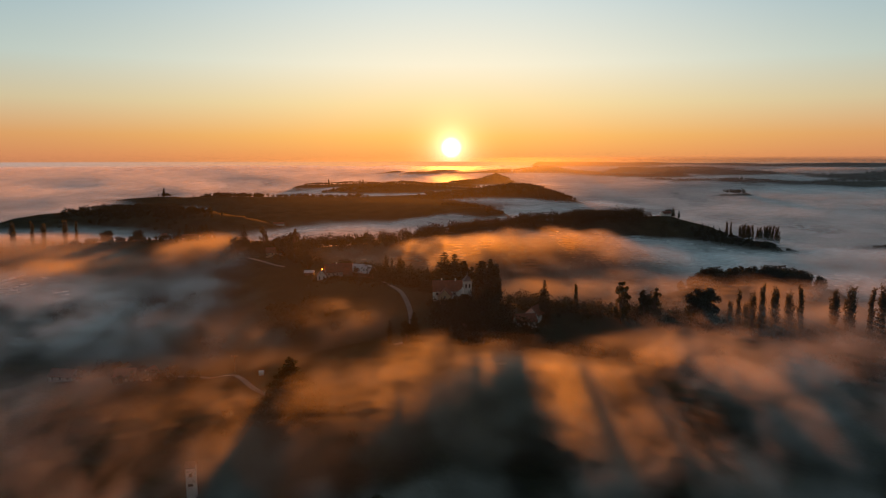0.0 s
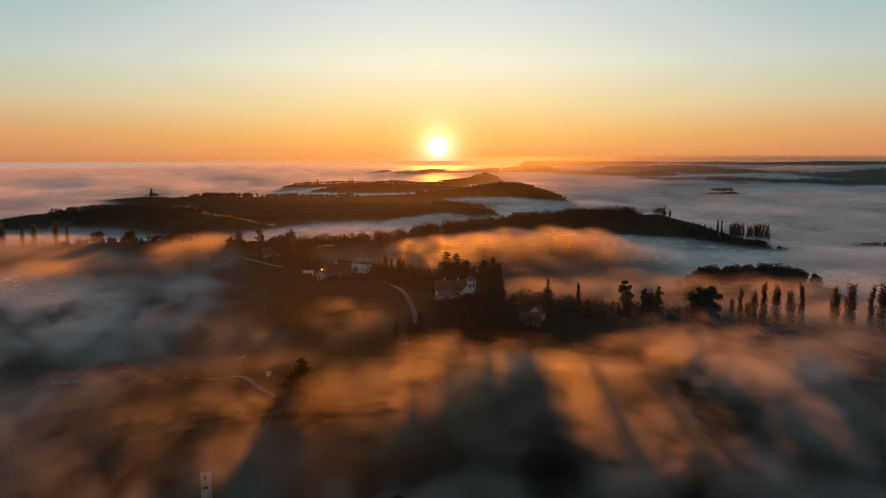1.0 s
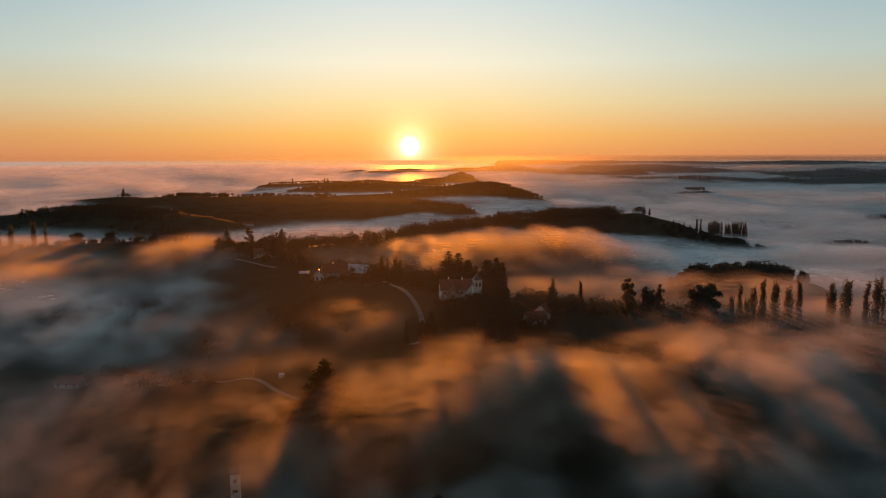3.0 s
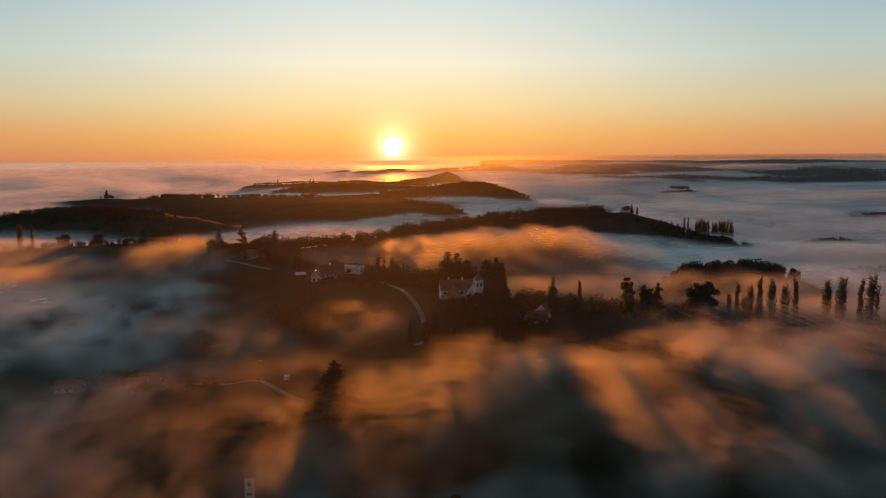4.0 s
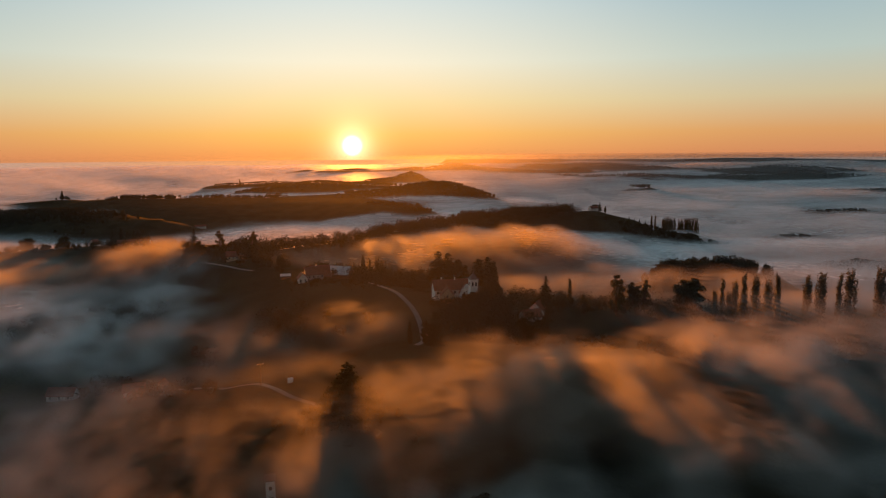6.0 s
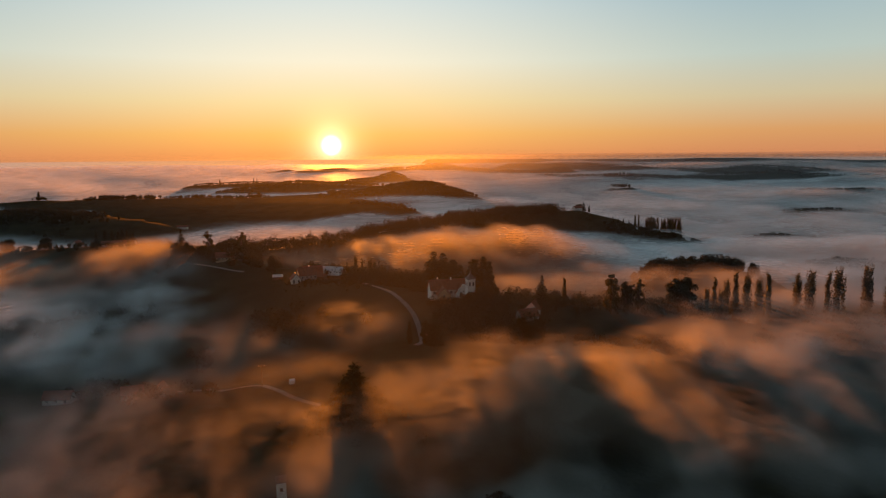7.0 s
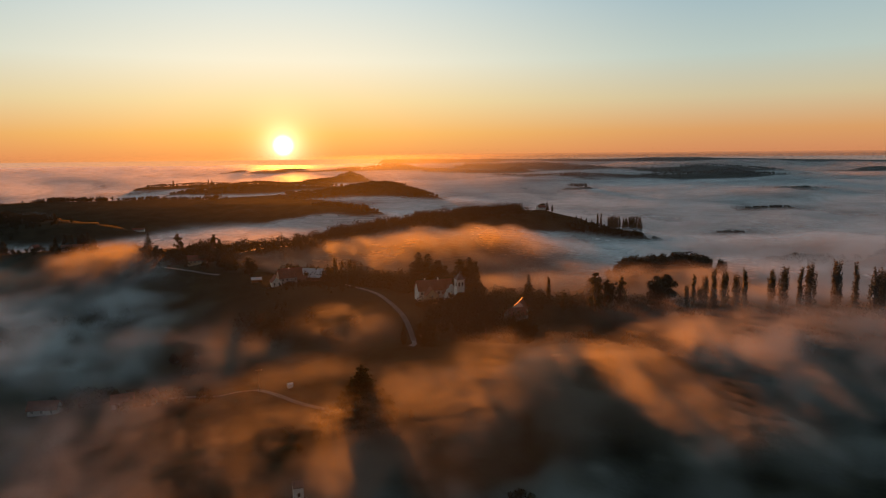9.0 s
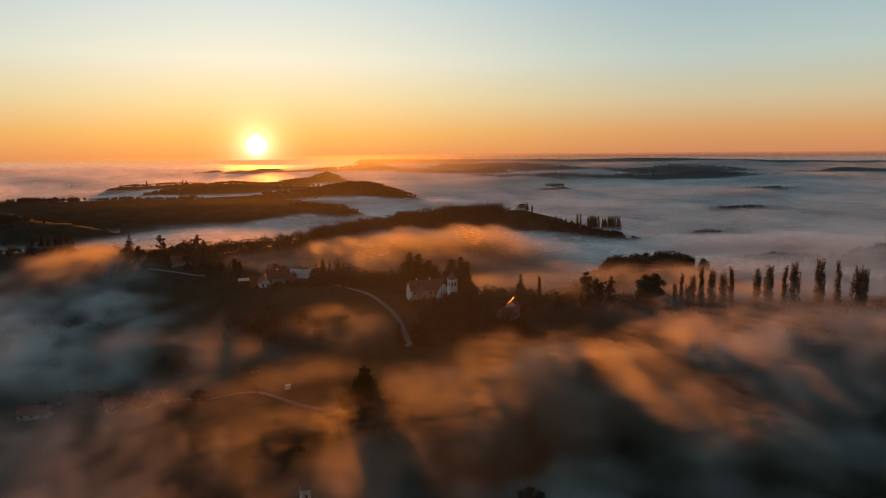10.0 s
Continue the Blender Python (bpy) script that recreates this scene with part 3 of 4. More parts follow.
# ---- buildings ----
def solid(points, faces):
    bm = bmesh.new()
    vs = [bm.verts.new(p) for p in points]
    for f in faces:
        bm.faces.new([vs[i] for i in f])
    bmesh.ops.recalc_face_normals(bm, faces=bm.faces)
    return bm


def block(x0, x1, y0, y1, z0, z1):
    return solid([(x, y, z) for z in (z0, z1) for x, y in ((x0, y0), (x1, y0), (x1, y1), (x0, y1))],
                 [(0, 1, 2, 3), (4, 5, 6, 7), (0, 1, 5, 4), (1, 2, 6, 5), (2, 3, 7, 6), (3, 0, 4, 7)])


def gabled(length, width, eave, ridge_z):
    a, b = length / 2, width / 2
    pts = [(-a, -b, -1.5), (a, -b, -1.5), (a, b, -1.5), (-a, b, -1.5), (-a, -b, eave), (a, -b, eave), (a, b, eave), (-a, b, eave), (-a, 0, ridge_z), (a, 0, ridge_z)]
    return solid(pts, [(0, 1, 2, 3), (0, 1, 5, 4), (2, 3, 7, 6), (1, 2, 6, 9, 5), (3, 0, 4, 8, 7), (4, 5, 9, 8), (6, 7, 8, 9)])


def slope(length, width, eave, ridge_z, side, over=0.5, thick=0.22):
    """One pitch of a gabled roof, side -1 or 1, with its eaves."""
    a, b = length / 2 + over, width / 2
    drop = (ridge_z - eave) / b * over
    pts = []
    for up in (0.02, thick):
        pts += [(-a, side * (b + over), eave - drop + up), (a, side * (b + over), eave - drop + up), (a, 0, ridge_z + up), (-a, 0, ridge_z + up)]
    return solid(pts, [(0, 1, 2, 3), (4, 5, 6, 7), (0, 1, 5, 4), (1, 2, 6, 5), (2, 3, 7, 6), (3, 0, 4, 7)])


def ring(w, h, t, d):
    """A window's frame round an opening w by h, in the x-z plane, d deep."""
    bm = bmesh.new()
    for x0, x1, z0, z1 in ((-w / 2 - t, w / 2 + t, h / 2, h / 2 + t), (-w / 2 - t, w / 2 + t, -h / 2 - t, -h / 2), (-w / 2 - t, -w / 2, -h / 2, h / 2), (w / 2, w / 2 + t, -h / 2, h / 2), (-0.04, 0.04, -h / 2, h / 2)):
        m = bmesh.ops.create_cube(bm, size=1)
        bmesh.ops.scale(bm, vec=(x1 - x0, d, z1 - z0), verts=m["verts"])
        bmesh.ops.translate(bm, vec=((x0 + x1) / 2, 0, (z0 + z1) / 2), verts=m["verts"])
    return bm


def window(parent, x, y, z, face, w=1.0, h=1.4):
    """A window in a wall; face: degrees that its outside looks, 0 for -y."""
    hold = part("window", ring(w, h, 0.12, 0.14), FRAME, parent)
    hold.matrix_basis = pose(x, y, z, 0, 0, face)
    part("pane", block(-w / 2, w / 2, -0.03, 0.02, -h / 2, h / 2), GLASS, hold)
    return hold


def house(name, x, y, turn, length, width, eave, ridge_z, wall, roof, label, z=None, front=(), ends=(), chimneys=(), row=None, win=(1.0, 1.3), door=None, over=0.5):
    """A gabled house along its own x. front: x of the windows in the long side that looks to -y; ends: y of those in the end at -x."""
    ob = new(name)
    part("wall", gabled(length, width, eave, ridge_z), wall, ob)
    for side in (-1, 1):
        part("roof", slope(length, width, eave, ridge_z, side, over), roof, ob)
    up = row or eave * 0.62
    for wx in front:
        window(ob, wx, -width / 2 - 0.03, up, 0, *win)
    for wy in ends:
        window(ob, -length / 2 - 0.03, wy, up, -90, *win)
    for cx, cy in chimneys:
        part("chimney", block(cx - 0.4, cx + 0.4, cy - 0.4, cy + 0.4, ridge_z - 2.2, ridge_z + 1.2), PLASTER, ob)
    if door is not None:
        part("door", block(door - 0.55, door + 0.55, -width / 2 - 0.08, -width / 2 + 0.1, 0, 2.1), WOOD, ob)
    ob.matrix_basis = pose(x, y, zat(x, y) if z is None else z, 0, 0, turn)
    return tagged(ob, label, "house")

FRAME = plain("painted_frames", (0.30, 0.28, 0.25), (0.42, 0.40, 0.36), 0.5, 0.6, 0.1)
WOOD = plain("dark_boards", (0.05, 0.033, 0.022), (0.11, 0.075, 0.05), 1.2, 0.8, 0.4)
SLATE = plain("dark_slate", (0.03, 0.03, 0.033), (0.07, 0.07, 0.075), 1.5, 0.6, 0.3)
METAL = plain("sheet_roofing", (0.34, 0.34, 0.35), (0.50, 0.50, 0.52), 4.0, 0.45, 0.15, 8.0, 0.5)
OCHRE = plain("ochre_plaster", (0.34, 0.25, 0.16), (0.46, 0.35, 0.23), 3.0, 0.9, 0.15)
ASPHALT = plain("pale_road", (0.06, 0.058, 0.055), (0.11, 0.105, 0.10), 5.0, 0.85, 0.2)
# white walls toned down in colour to look dim in mist and shade
GREY = plain("weathered_plaster", (0.20, 0.19, 0.18), (0.32, 0.31, 0.29), 3.0, 0.9, 0.2)
GLASS = plain("dark_panes", (0.012, 0.013, 0.015), (0.03, 0.032, 0.036), 2.0, 0.12, 0.0, 6.0, 0.6)


# ---- woods on the hills ----
def wood(name, line, spread, count, tall, seed, label, per=110, leaf=1.3, mat=None):
    """Crowns strewn along a line of hill; one thing that nobody could count."""
    rng = np.random.default_rng(seed)
    line = np.array(line, float)
    seg = np.hypot(*np.diff(line, axis=0).T)
    pick = rng.choice(len(seg), count, p=seg / seg.sum())
    f = rng.uniform(size=(count, 1))
    xy = line[pick] * (1 - f) + line[pick + 1] * f + rng.normal(size=(count, 2)) * spread
    z = ground_at(xy[:, 0], xy[:, 1])
    h = tall * rng.uniform(0.6, 1.25, count)
    w = h * rng.uniform(0.38, 0.6, count)
    p = rng.normal(size=(count, per, 3))
    p /= np.linalg.norm(p, axis=2, keepdims=True)
    p *= rng.uniform(0.25, 1.05, (count, per, 1)) ** 0.7
    p = p * (1 + 0.25 * np.sin(p[..., :1] * 5 + rng.uniform(0, 6, (count, 1, 1))) * np.cos(p[..., 1:2] * 4))
    c = np.stack([xy[:, :1] + p[..., 0] * w[:, None], xy[:, 1:] + p[..., 1] * w[:, None], z[:, None] + h[:, None] * (0.5 + 0.5 * p[..., 2])], -1)
    ob = new(name, mesh_of(name, *leaves(c.reshape(-1, 3), leaf, rng), smooth_faces=False))
    ob.data.materials.append(mat or LEAF)
    return tagged(ob, label, "woodland", kind="stuff")


wood("ridge_woodland", [(-150, 640), (-51, 740), (46, 880), (120, 960), (228, 1050), (290, 1100)], 15, 360, 12.5, 3, "dark deciduous wood along the ridge crest", 220, 0.9)
wood("ridge_woodland", [(205, 1032), (250, 1070), (300, 1105), (340, 1125)], 12, 90, 16, 53, "tall dark trees on the rounded end of the ridge", 220, 0.9)
wood("hill_woodland", [(-27, 2175), (63, 2175), (127, 2180), (183, 2190), (229, 2190), (276, 2190), (319, 2170), (350, 2140), (377, 2095)], 26, 620, 9, 4, "dark wooded hill far behind the village", 40, 2.2)
wood("grove", [(195, 508), (222, 530), (269, 542), (292, 518)], 9, 56, 11, 5, "dark grove of broad trees rising from the mist", 700, 0.9)
wood("crest_woodland", [(-700, 2060), (-645, 1995), (-542, 2015), (-515, 2020)], 14, 150, 11, 6, "line of dark trees on a distant crest", 36, 2.2)
wood("crest_woodland", [(-490, 2030), (-413, 2040), (-341, 2040), (-215, 1975)], 9, 100, 7.5, 45, "low dark hedge on the broad hill's crest", 36, 1.6)
wood("crest_woodland", [(-415, 2036), (-395, 2036)], 7, 12, 12, 46, "clump of dark trees on the broad hill", 60, 1.7)
wood("crest_woodland", [(-262, 2000), (-228, 1994)], 8, 16, 15, 47, "clump of dark trees on the broad hill", 60, 1.7)
wood("crest_woodland", [(-910, 2245), (-890, 2245)], 8, 12, 10, 48, "clump of dark trees round a farm on the pale crest", 60, 1.7)
wood("crest_woodland", [(20, 1670), (95, 1560), (128, 1490)], 10, 90, 6, 16, "line of dark trees on a distant crest", 36, 2.0)
wood("spur_woodland", [(405, 1075), (441, 1010), (480, 985), (535, 955)], 14, 110, 7, 7, "dark trees on a spur of the hill")
wood("lobe_woodland", [(-819, 1560), (-786, 1640), (-725, 1640), (-661, 1600), (-594, 1560), (-520, 1500)], 24, 240, 11, 8, "bushes and trees on a low dark hill", 50, 1.6)
wood("lobe_woodland", [(-790, 1500), (-700, 1530), (-620, 1490), (-540, 1420)], 34, 220, 9, 52, "dark scattered trees on the face of a low hill", 50, 1.6)
wood("far_woodland", [(-400, 2430), (-305, 2500), (-208, 2560), (-148, 2600), (64, 2600), (150, 2600)], 16, 420, 7.5, 9, "hazy dark trees on a far ridge", 30, 3.0)
wood("far_woodland", [(-528, 2770), (-486, 2780), (-378, 2800), (-312, 2800), (-245, 2800)], 16, 300, 4.0, 10, "hazy dark trees on a far ridge", 26, 2.0)
wood("far_woodland", [(82, 3000), (184, 3030), (261, 3050), (310, 3045)], 18, 240, 5, 11, "hazy dark trees on a far peak", 26, 3.4)
wood("far_woodland", [(320, 3955), (530, 3980), (624, 3980), (767, 3950), (1038, 3407), (1226, 3493)], 30, 620, 6, 12, "thin dark line of woods near the horizon", 22, 4.0)
wood("far_woodland", [(1067, 4053), (1445, 3709), (1769, 3379), (2125, 3139), (2400, 2930)], 30, 800, 6, 13, "thin dark line of woods near the horizon", 22, 4.0)
wood("far_woodland", [(989, 3169), (1292, 2926), (1535, 2842), (1621, 2792), (1907, 2662), (2365, 2536)], 22, 700, 6, 14, "thin dark line of woods above the mist", 22, 3.4)
wood("far_woodland", [(1506, 2061), (1675, 1962), (1766, 1942)], 16, 120, 8, 15, "dark woods on a low hill in mist", 40, 2.2)
wood("island_trees", [(1005, 2385), (1067, 2342)], 8, 26, 12, 17, "clump of dark trees rising from the mist", 50, 1.8)
wood("island_trees", [(330, 2010), (350, 1995)], 5, 8, 14, 18, "clump of dark trees rising from the mist", 50, 1.6)
wood("misty_wood", [(685, 1050), (726, 1050)], 16, 50, 5, 19, "grey wood veiled by mist")
wood("misty_wood", [(1097, 1500), (1201, 1500)], 20, 70, 5, 20, "grey wood veiled by mist", 50, 1.6)
wood("misty_wood", [(400, 650), (472, 640), (540, 630)], 18, 90, 6, 21, "grey wood veiled by mist")
wood("misty_wood", [(590, 600), (660, 590)], 15, 90, 8, 22, "grey wood veiled by mist")
wood("valley_trees", [(20, 470), (60, 490), (110, 480)], 9, 40, 13, 23, "soft grey trees standing in the mist behind the church", 110, 0.8)
wood("valley_trees", [(130, 470), (175, 480)], 8, 22, 11, 24, "soft grey trees standing in the mist behind the church", 110, 0.8)
# scrub added to keep low sunlight off the meadow
wood("meadow_scrub", [(-85, 476), (-60, 464), (-36, 440)], 9, 420, 1.3, 38, "low dark scrub added to shade the meadow below the farm", 26, 0.5)
wood("farm_hedge", [(-75, 522), (-55, 520), (-20, 470), (-8, 425)], 6, 100, 10, 25, "dark trees along the lane behind the farm", 260, 0.85)
wood("farm_hedge", [(-78, 516), (-45, 500), (-22, 492)], 4, 46, 11, 35, "dark trees along the lane behind the farm", 260, 0.85)
wood("lane_wood", [(-46, 486), (-20, 462), (2, 444), (8, 428)], 7, 70, 14, 41, "dense dark trees between the farm and the church", 260, 0.6, LEAF_DARK)
wood("ridge_hedge", [(-120, 560), (-150, 610), (-190, 640), (-215, 690)], 8, 50, 9, 26, "dark hedge trees along the ridge lane", 220, 0.9)
wood("crest_hedge", [(46, 374), (90, 372), (150, 366), (200, 352), (262, 336)], 4, 130, 5.5, 39, "dark bushes along the crest beside the church", 120, 0.5, LEAF_DARK)
# hedge added behind the crest to block the sun from its ground
wood("crest_hedge", [(44, 398), (90, 394), (150, 386), (205, 370)], 4, 90, 8, 42, "dark bushes added behind the crest to shade it", 150, 0.5, LEAF_DARK)
# hedge added where the bare crest caught too much sun
wood("crest_hedge", [(-520, 850), (-420, 838), (-330, 822), (-215, 720)], 6, 120, 6.5, 40, "dark hedge added to cover the ridge's sunlit far end", 90, 0.8)
wood("slope_trees", [(-130, 385), (-100, 400), (-60, 372)], 9, 26, 8, 27, "dark fruit trees on the misty slope", 170, 0.8)
wood("slope_trees", [(-205, 330), (-170, 325), (-130, 300)], 9, 26, 6, 28, "dark garden trees round the lower houses", 190, 0.8)
wood("slope_trees", [(-270, 520), (-200, 500)], 18, 30, 9, 29, "dark trees veiled by mist on the slope", 110, 0.7)
wood("church_slope_trees", [(5, 352), (22, 346), (40, 334)], 5, 44, 12, 30, "dense dark trees below the church", 230, 0.5, LEAF_DARK)

# ---- trees that stand singly ----
SPRUCE = conifer("spruce_tree", 22, 26, 11, 0.1, 0.03, 0.78, 0.85)
FIR = conifer("fir_tree", 22, 11, 12, 0.2, 0.05, 0.75, 0.9)
FIR_B = conifer("fir_tree", 22, 8.5, 42, 0.3, 0.05, 0.6)
CYPRESS = conifer("cypress_tree", 22, 6.0, 43, -1.2, 0.02, 0.55)
POPLARS = [poplar("poplar_tree", 24, w, 13 + k, s) for k, (w, s) in enumerate(((4.6, 1.0), (4.0, 0.8), (5.2, 1.1)))]
OAK = broadleaf("broad_tree", 20, 15, 14)
LIME = broadleaf("broad_tree", 20, 13, 15, 50, 0.05)
ASH = broadleaf("sparse_tree", 20, 10, 16, 44, 0.04, LEAF_THIN, 120, 0.4)

# bushes added to darken the knoll where the sun would light it
wood("spruce_thicket", [(-76, 238), (-60, 236), (-48, 240)], 6, 70, 4.5, 44, "dark low bushes added to cover the sunlit knoll under the spruce", 150, 0.45, LEAF_DARK)
grow(SPRUCE, -60.4, 235.5, 32.6, 22, flat=1.05, label="lone dark spruce rising out of orange mist")
for k, (x, y, top, kind) in enumerate(((-1, 412, 47, FIR), (5.2, 413, 45.7, FIR), (11, 409, 42, FIR_B), (21, 393, 44.4, FIR_B), (-12, 411, 36.6, FIR), (16, 411, 38, FIR))):
    grow(kind, x, y, top, 22, turn=57 * k, flat=1.9, label="tall dark fir beside the church", group="firs by the church")
grow(CYPRESS, 26.1, 391, 45.5, 22, flat=1.15, label="tall narrow dark cypress beside the church tower", group="cypresses by the church")
grow(CYPRESS, 29.4, 389, 43.0, 22, turn=80, flat=1.2, label="tall narrow dark cypress beside the church tower", group="cypresses by the church")
grow(FIR, 53.9, 363, 38.3, 22, turn=20, flat=1.1, label="dark fir standing free above the mist")
grow(POPLARS[1], 76, 386, 32.3, 24, flat=1.3, label="small dark poplar in orange mist")
grow(ASH, 76, 360, 27.5, 20, label="small bare-edged tree in mist")
grow(ASH, 98, 366, 38.2, 20, turn=40, flat=0.85, label="dark tall tree fading into mist below")
grow(LIME, 117, 385, 28.6, 20, flat=0.8, label="rounded tree soft in the mist")
grow(ASH, 120, 375, 32.5, 20, turn=90, flat=0.75, label="dark tree fading into mist below")
grow(LIME, 124, 361, 19.5, 20, turn=30, label="low bushy tree in the mist")
grow(OAK, 146, 371, 33.8, 20, label="broad dark tree with a ragged crown", flat=1.0)
for k, (x, y, top) in enumerate(((157.5, 362, 25.6), (161.8, 360, 31.8), (165.9, 359, 24.6), (168.9, 358, 31.2), (173.4, 356, 35.5), (178.7, 354, 35.2), (185.8, 352, 32.4), (191.2, 352, 35.5),
                                 (208.1, 348, 35.3), (215.9, 347, 36.8), (226.5, 344, 35.8), (231.6, 342, 39.3), (249.7, 340, 40.6), (260.7, 338, 38), (267.6, 330, 36.5), (273, 330, 34.9))):
    grow(POPLARS[k % 3], x, y, top + 1.8, 24, turn=47 * k, flat=1.05, label="slender columnar poplar veiled by mist below", group="row of poplars on the ridge")
wood("poplar_hedge", [(235, 340), (275, 330), (330, 325)], 4, 26, 9, 31, "dark bushes under the row of poplars", 140, 0.6)
grow(FIR_B, -17, 314, 31.5, 22, turn=10, flat=1.25, label="dark garden conifer on the misty slope")
grow(LIME, -21, 316, 27, 20, turn=70, flat=0.8, label="dark garden tree on the misty slope")
grow(CYPRESS, -29, 318, 26.4, 22, flat=0.9, label="small pointed conifer on the slope")
grow(LIME, 30, 320, 25, 20, turn=15, flat=1.15, label="round dark tree below the church")
grow(OAK, 37, 322, 23.5, 20, turn=60, flat=1.1, label="round dark tree below the church")
for k, (x, y, top) in enumerate(((6, 350, 34), (17, 349, 38.5), (11, 347, 35), (25, 345, 31), (8, 336, 28.5), (19, 335, 25), (27, 374, 34), (35.5, 370, 29), (20, 366, 26), (36, 356, 20), (44, 346, 15.5), (52, 360, 19), (62, 362, 18))):
    grow((OAK, LIME)[k % 2], x, y, top, 20, turn=71 * k, flat=0.85, label="dark broad tree in front of the church", group="trees in front of the church")
grow(LIME, -22, 172, 11.5, 20, turn=33, label="dark bushy treetop low in the mist")
for k, (x, top) in enumerate(((-534, 26.6), (-510, 28), (-495, 25.8), (-469, 30), (-454, 27.1))):
    grow(POPLARS[k % 3], x, 840, top, 24, turn=31 * k, flat=1.25, label="dark poplar on the far end of the ridge", group="poplars on the ridge end")
grow(OAK, -436, 880, 13, 20, flat=1.2, label="round tree standing in orange mist")
grow(OAK, -391, 870, 14.5, 20, turn=50, flat=1.1, label="round tree standing in orange mist")
for k, (x, y, top) in enumerate(((-321.5, 825, 22.8), (-311.8, 825, 25.3), (-304.8, 825, 24.5), (-294.7, 830, 24.4), (-289.5, 830, 25.7), (-300, 833, 22), (-284, 834, 21))):
    grow((FIR, FIR_B)[k % 2], x, y, top, 22, turn=53 * k, flat=1.2, label="dark conifer in a clump on the ridge", group="conifers on the ridge")
grow(FIR, -204, 690, 37, 22, label="dark conifer on the ridge", flat=1.1)
grow(ASH, -171, 640, 41, 20, label="thin-crowned tree on the ridge beside a pole", flat=0.8)
grow(ASH, -141.6, 640, 39.3, 20, turn=120, label="thin-crowned tree on the ridge lane")
grow(CYPRESS, -131.7, 576, 41, 22, flat=0.95, label="dark columnar tree beside the ridge lane")
grow(LIME, -107, 520, 32.8, 20, label="round dark tree beside the farm", flat=0.9)
for k, (x, y, top) in enumerate(((-188.6, 640, 31), (-177, 630, 29), (-200, 648, 30), (-165, 622, 28))):
    grow((LIME, OAK)[k % 2], x, y, top, 20, turn=40 * k, label="dark broad tree on the ridge", group="broad trees on the ridge")
for k, (x, y, top) in enumerate(((-45, 510, 33), (-40, 505, 30), (-33.5, 505, 32), (-30.6, 500, 29.5), (-25.6, 500, 27))):
    grow(POPLARS[k % 3], x, y, top, 24, turn=67 * k, flat=0.9, label="thin dark poplar behind the lane", group="poplars behind the lane")
for x, y, top in ((-447, 2800, 19), (-318, 2800, 21), (-306, 2800, 20), (-902, 2250, 6)):
    grow(CYPRESS, x, y, top, 22, flat=1.3, label="dark pointed tree on a far ridge", group="pointed trees on the far ridges")
grow(OAK, 330, 1130, 17.5, 20, label="round tree on the crest of the hill", flat=0.9)
grow(LIME, 345, 1132, 12.5, 20, label="small round tree on the crest of the hill")
grow(CYPRESS, 184.5, 1016, 24, 22, label="dark columnar tree on the wooded ridge", flat=1.2)
for k, (x, y, top) in enumerate(((404, 1168, 21), (397, 1172, 18), (413, 1164, 14))):
    grow((FIR, OAK, CYPRESS)[k], x, y, top, (22, 20, 22)[k], label="dark tree beside the white hill house", group="trees by the hill house", flat=1.3)
for k, (x, y, top) in enumerate(((420, 1098, 0), (426, 1090, 1.5), (432, 1082, -1), (438, 1075, -2), (444, 1066, -4))):
    grow((FIR, FIR_B)[k % 2], x, y, top, 22, turn=44 * k, label="dark conifer on the hill's shoulder", group="conifers on the hill")
for k, (x, top) in enumerate(((457, 5.5), (464, 5.4), (479.2, -0.5), (483, 1), (487.1, 2.1), (491, 1), (495.2, 0), (499, -1), (507.4, -3), (512, -3), (518, -1.5), (522.4, -1), (526, -0.5), (533, -1), (539.5, -0.8))):
    grow(POPLARS[k % 3], x, 1071, top, 24, turn=37 * k, flat=0.9, label="distant dark poplar in a row above the mist", group="far row of poplars")

wood("garden_bushes", [(-9, 373), (3, 371), (15, 370)], 2, 26, 4.5, 43, "dark bushes along the church wall", 160, 0.4, LEAF_DARK)

wood("church_grove", [(-6, 352), (8, 346), (22, 340), (38, 336)], 5, 40, 9, 49, "dense dark trees on the slope under the church", 240, 0.5, LEAF_DARK)
wood("church_grove", [(14, 366), (24, 362), (34, 358)], 3, 16, 13, 50, "tall dark trees beside the church tower", 260, 0.5, LEAF_DARK)
wood("crest_hedge", [(60, 318), (120, 322), (180, 318), (250, 312)], 6, 90, 6, 51, "dark bushes on the slope below the poplars", 160, 0.6, LEAF_DARK)

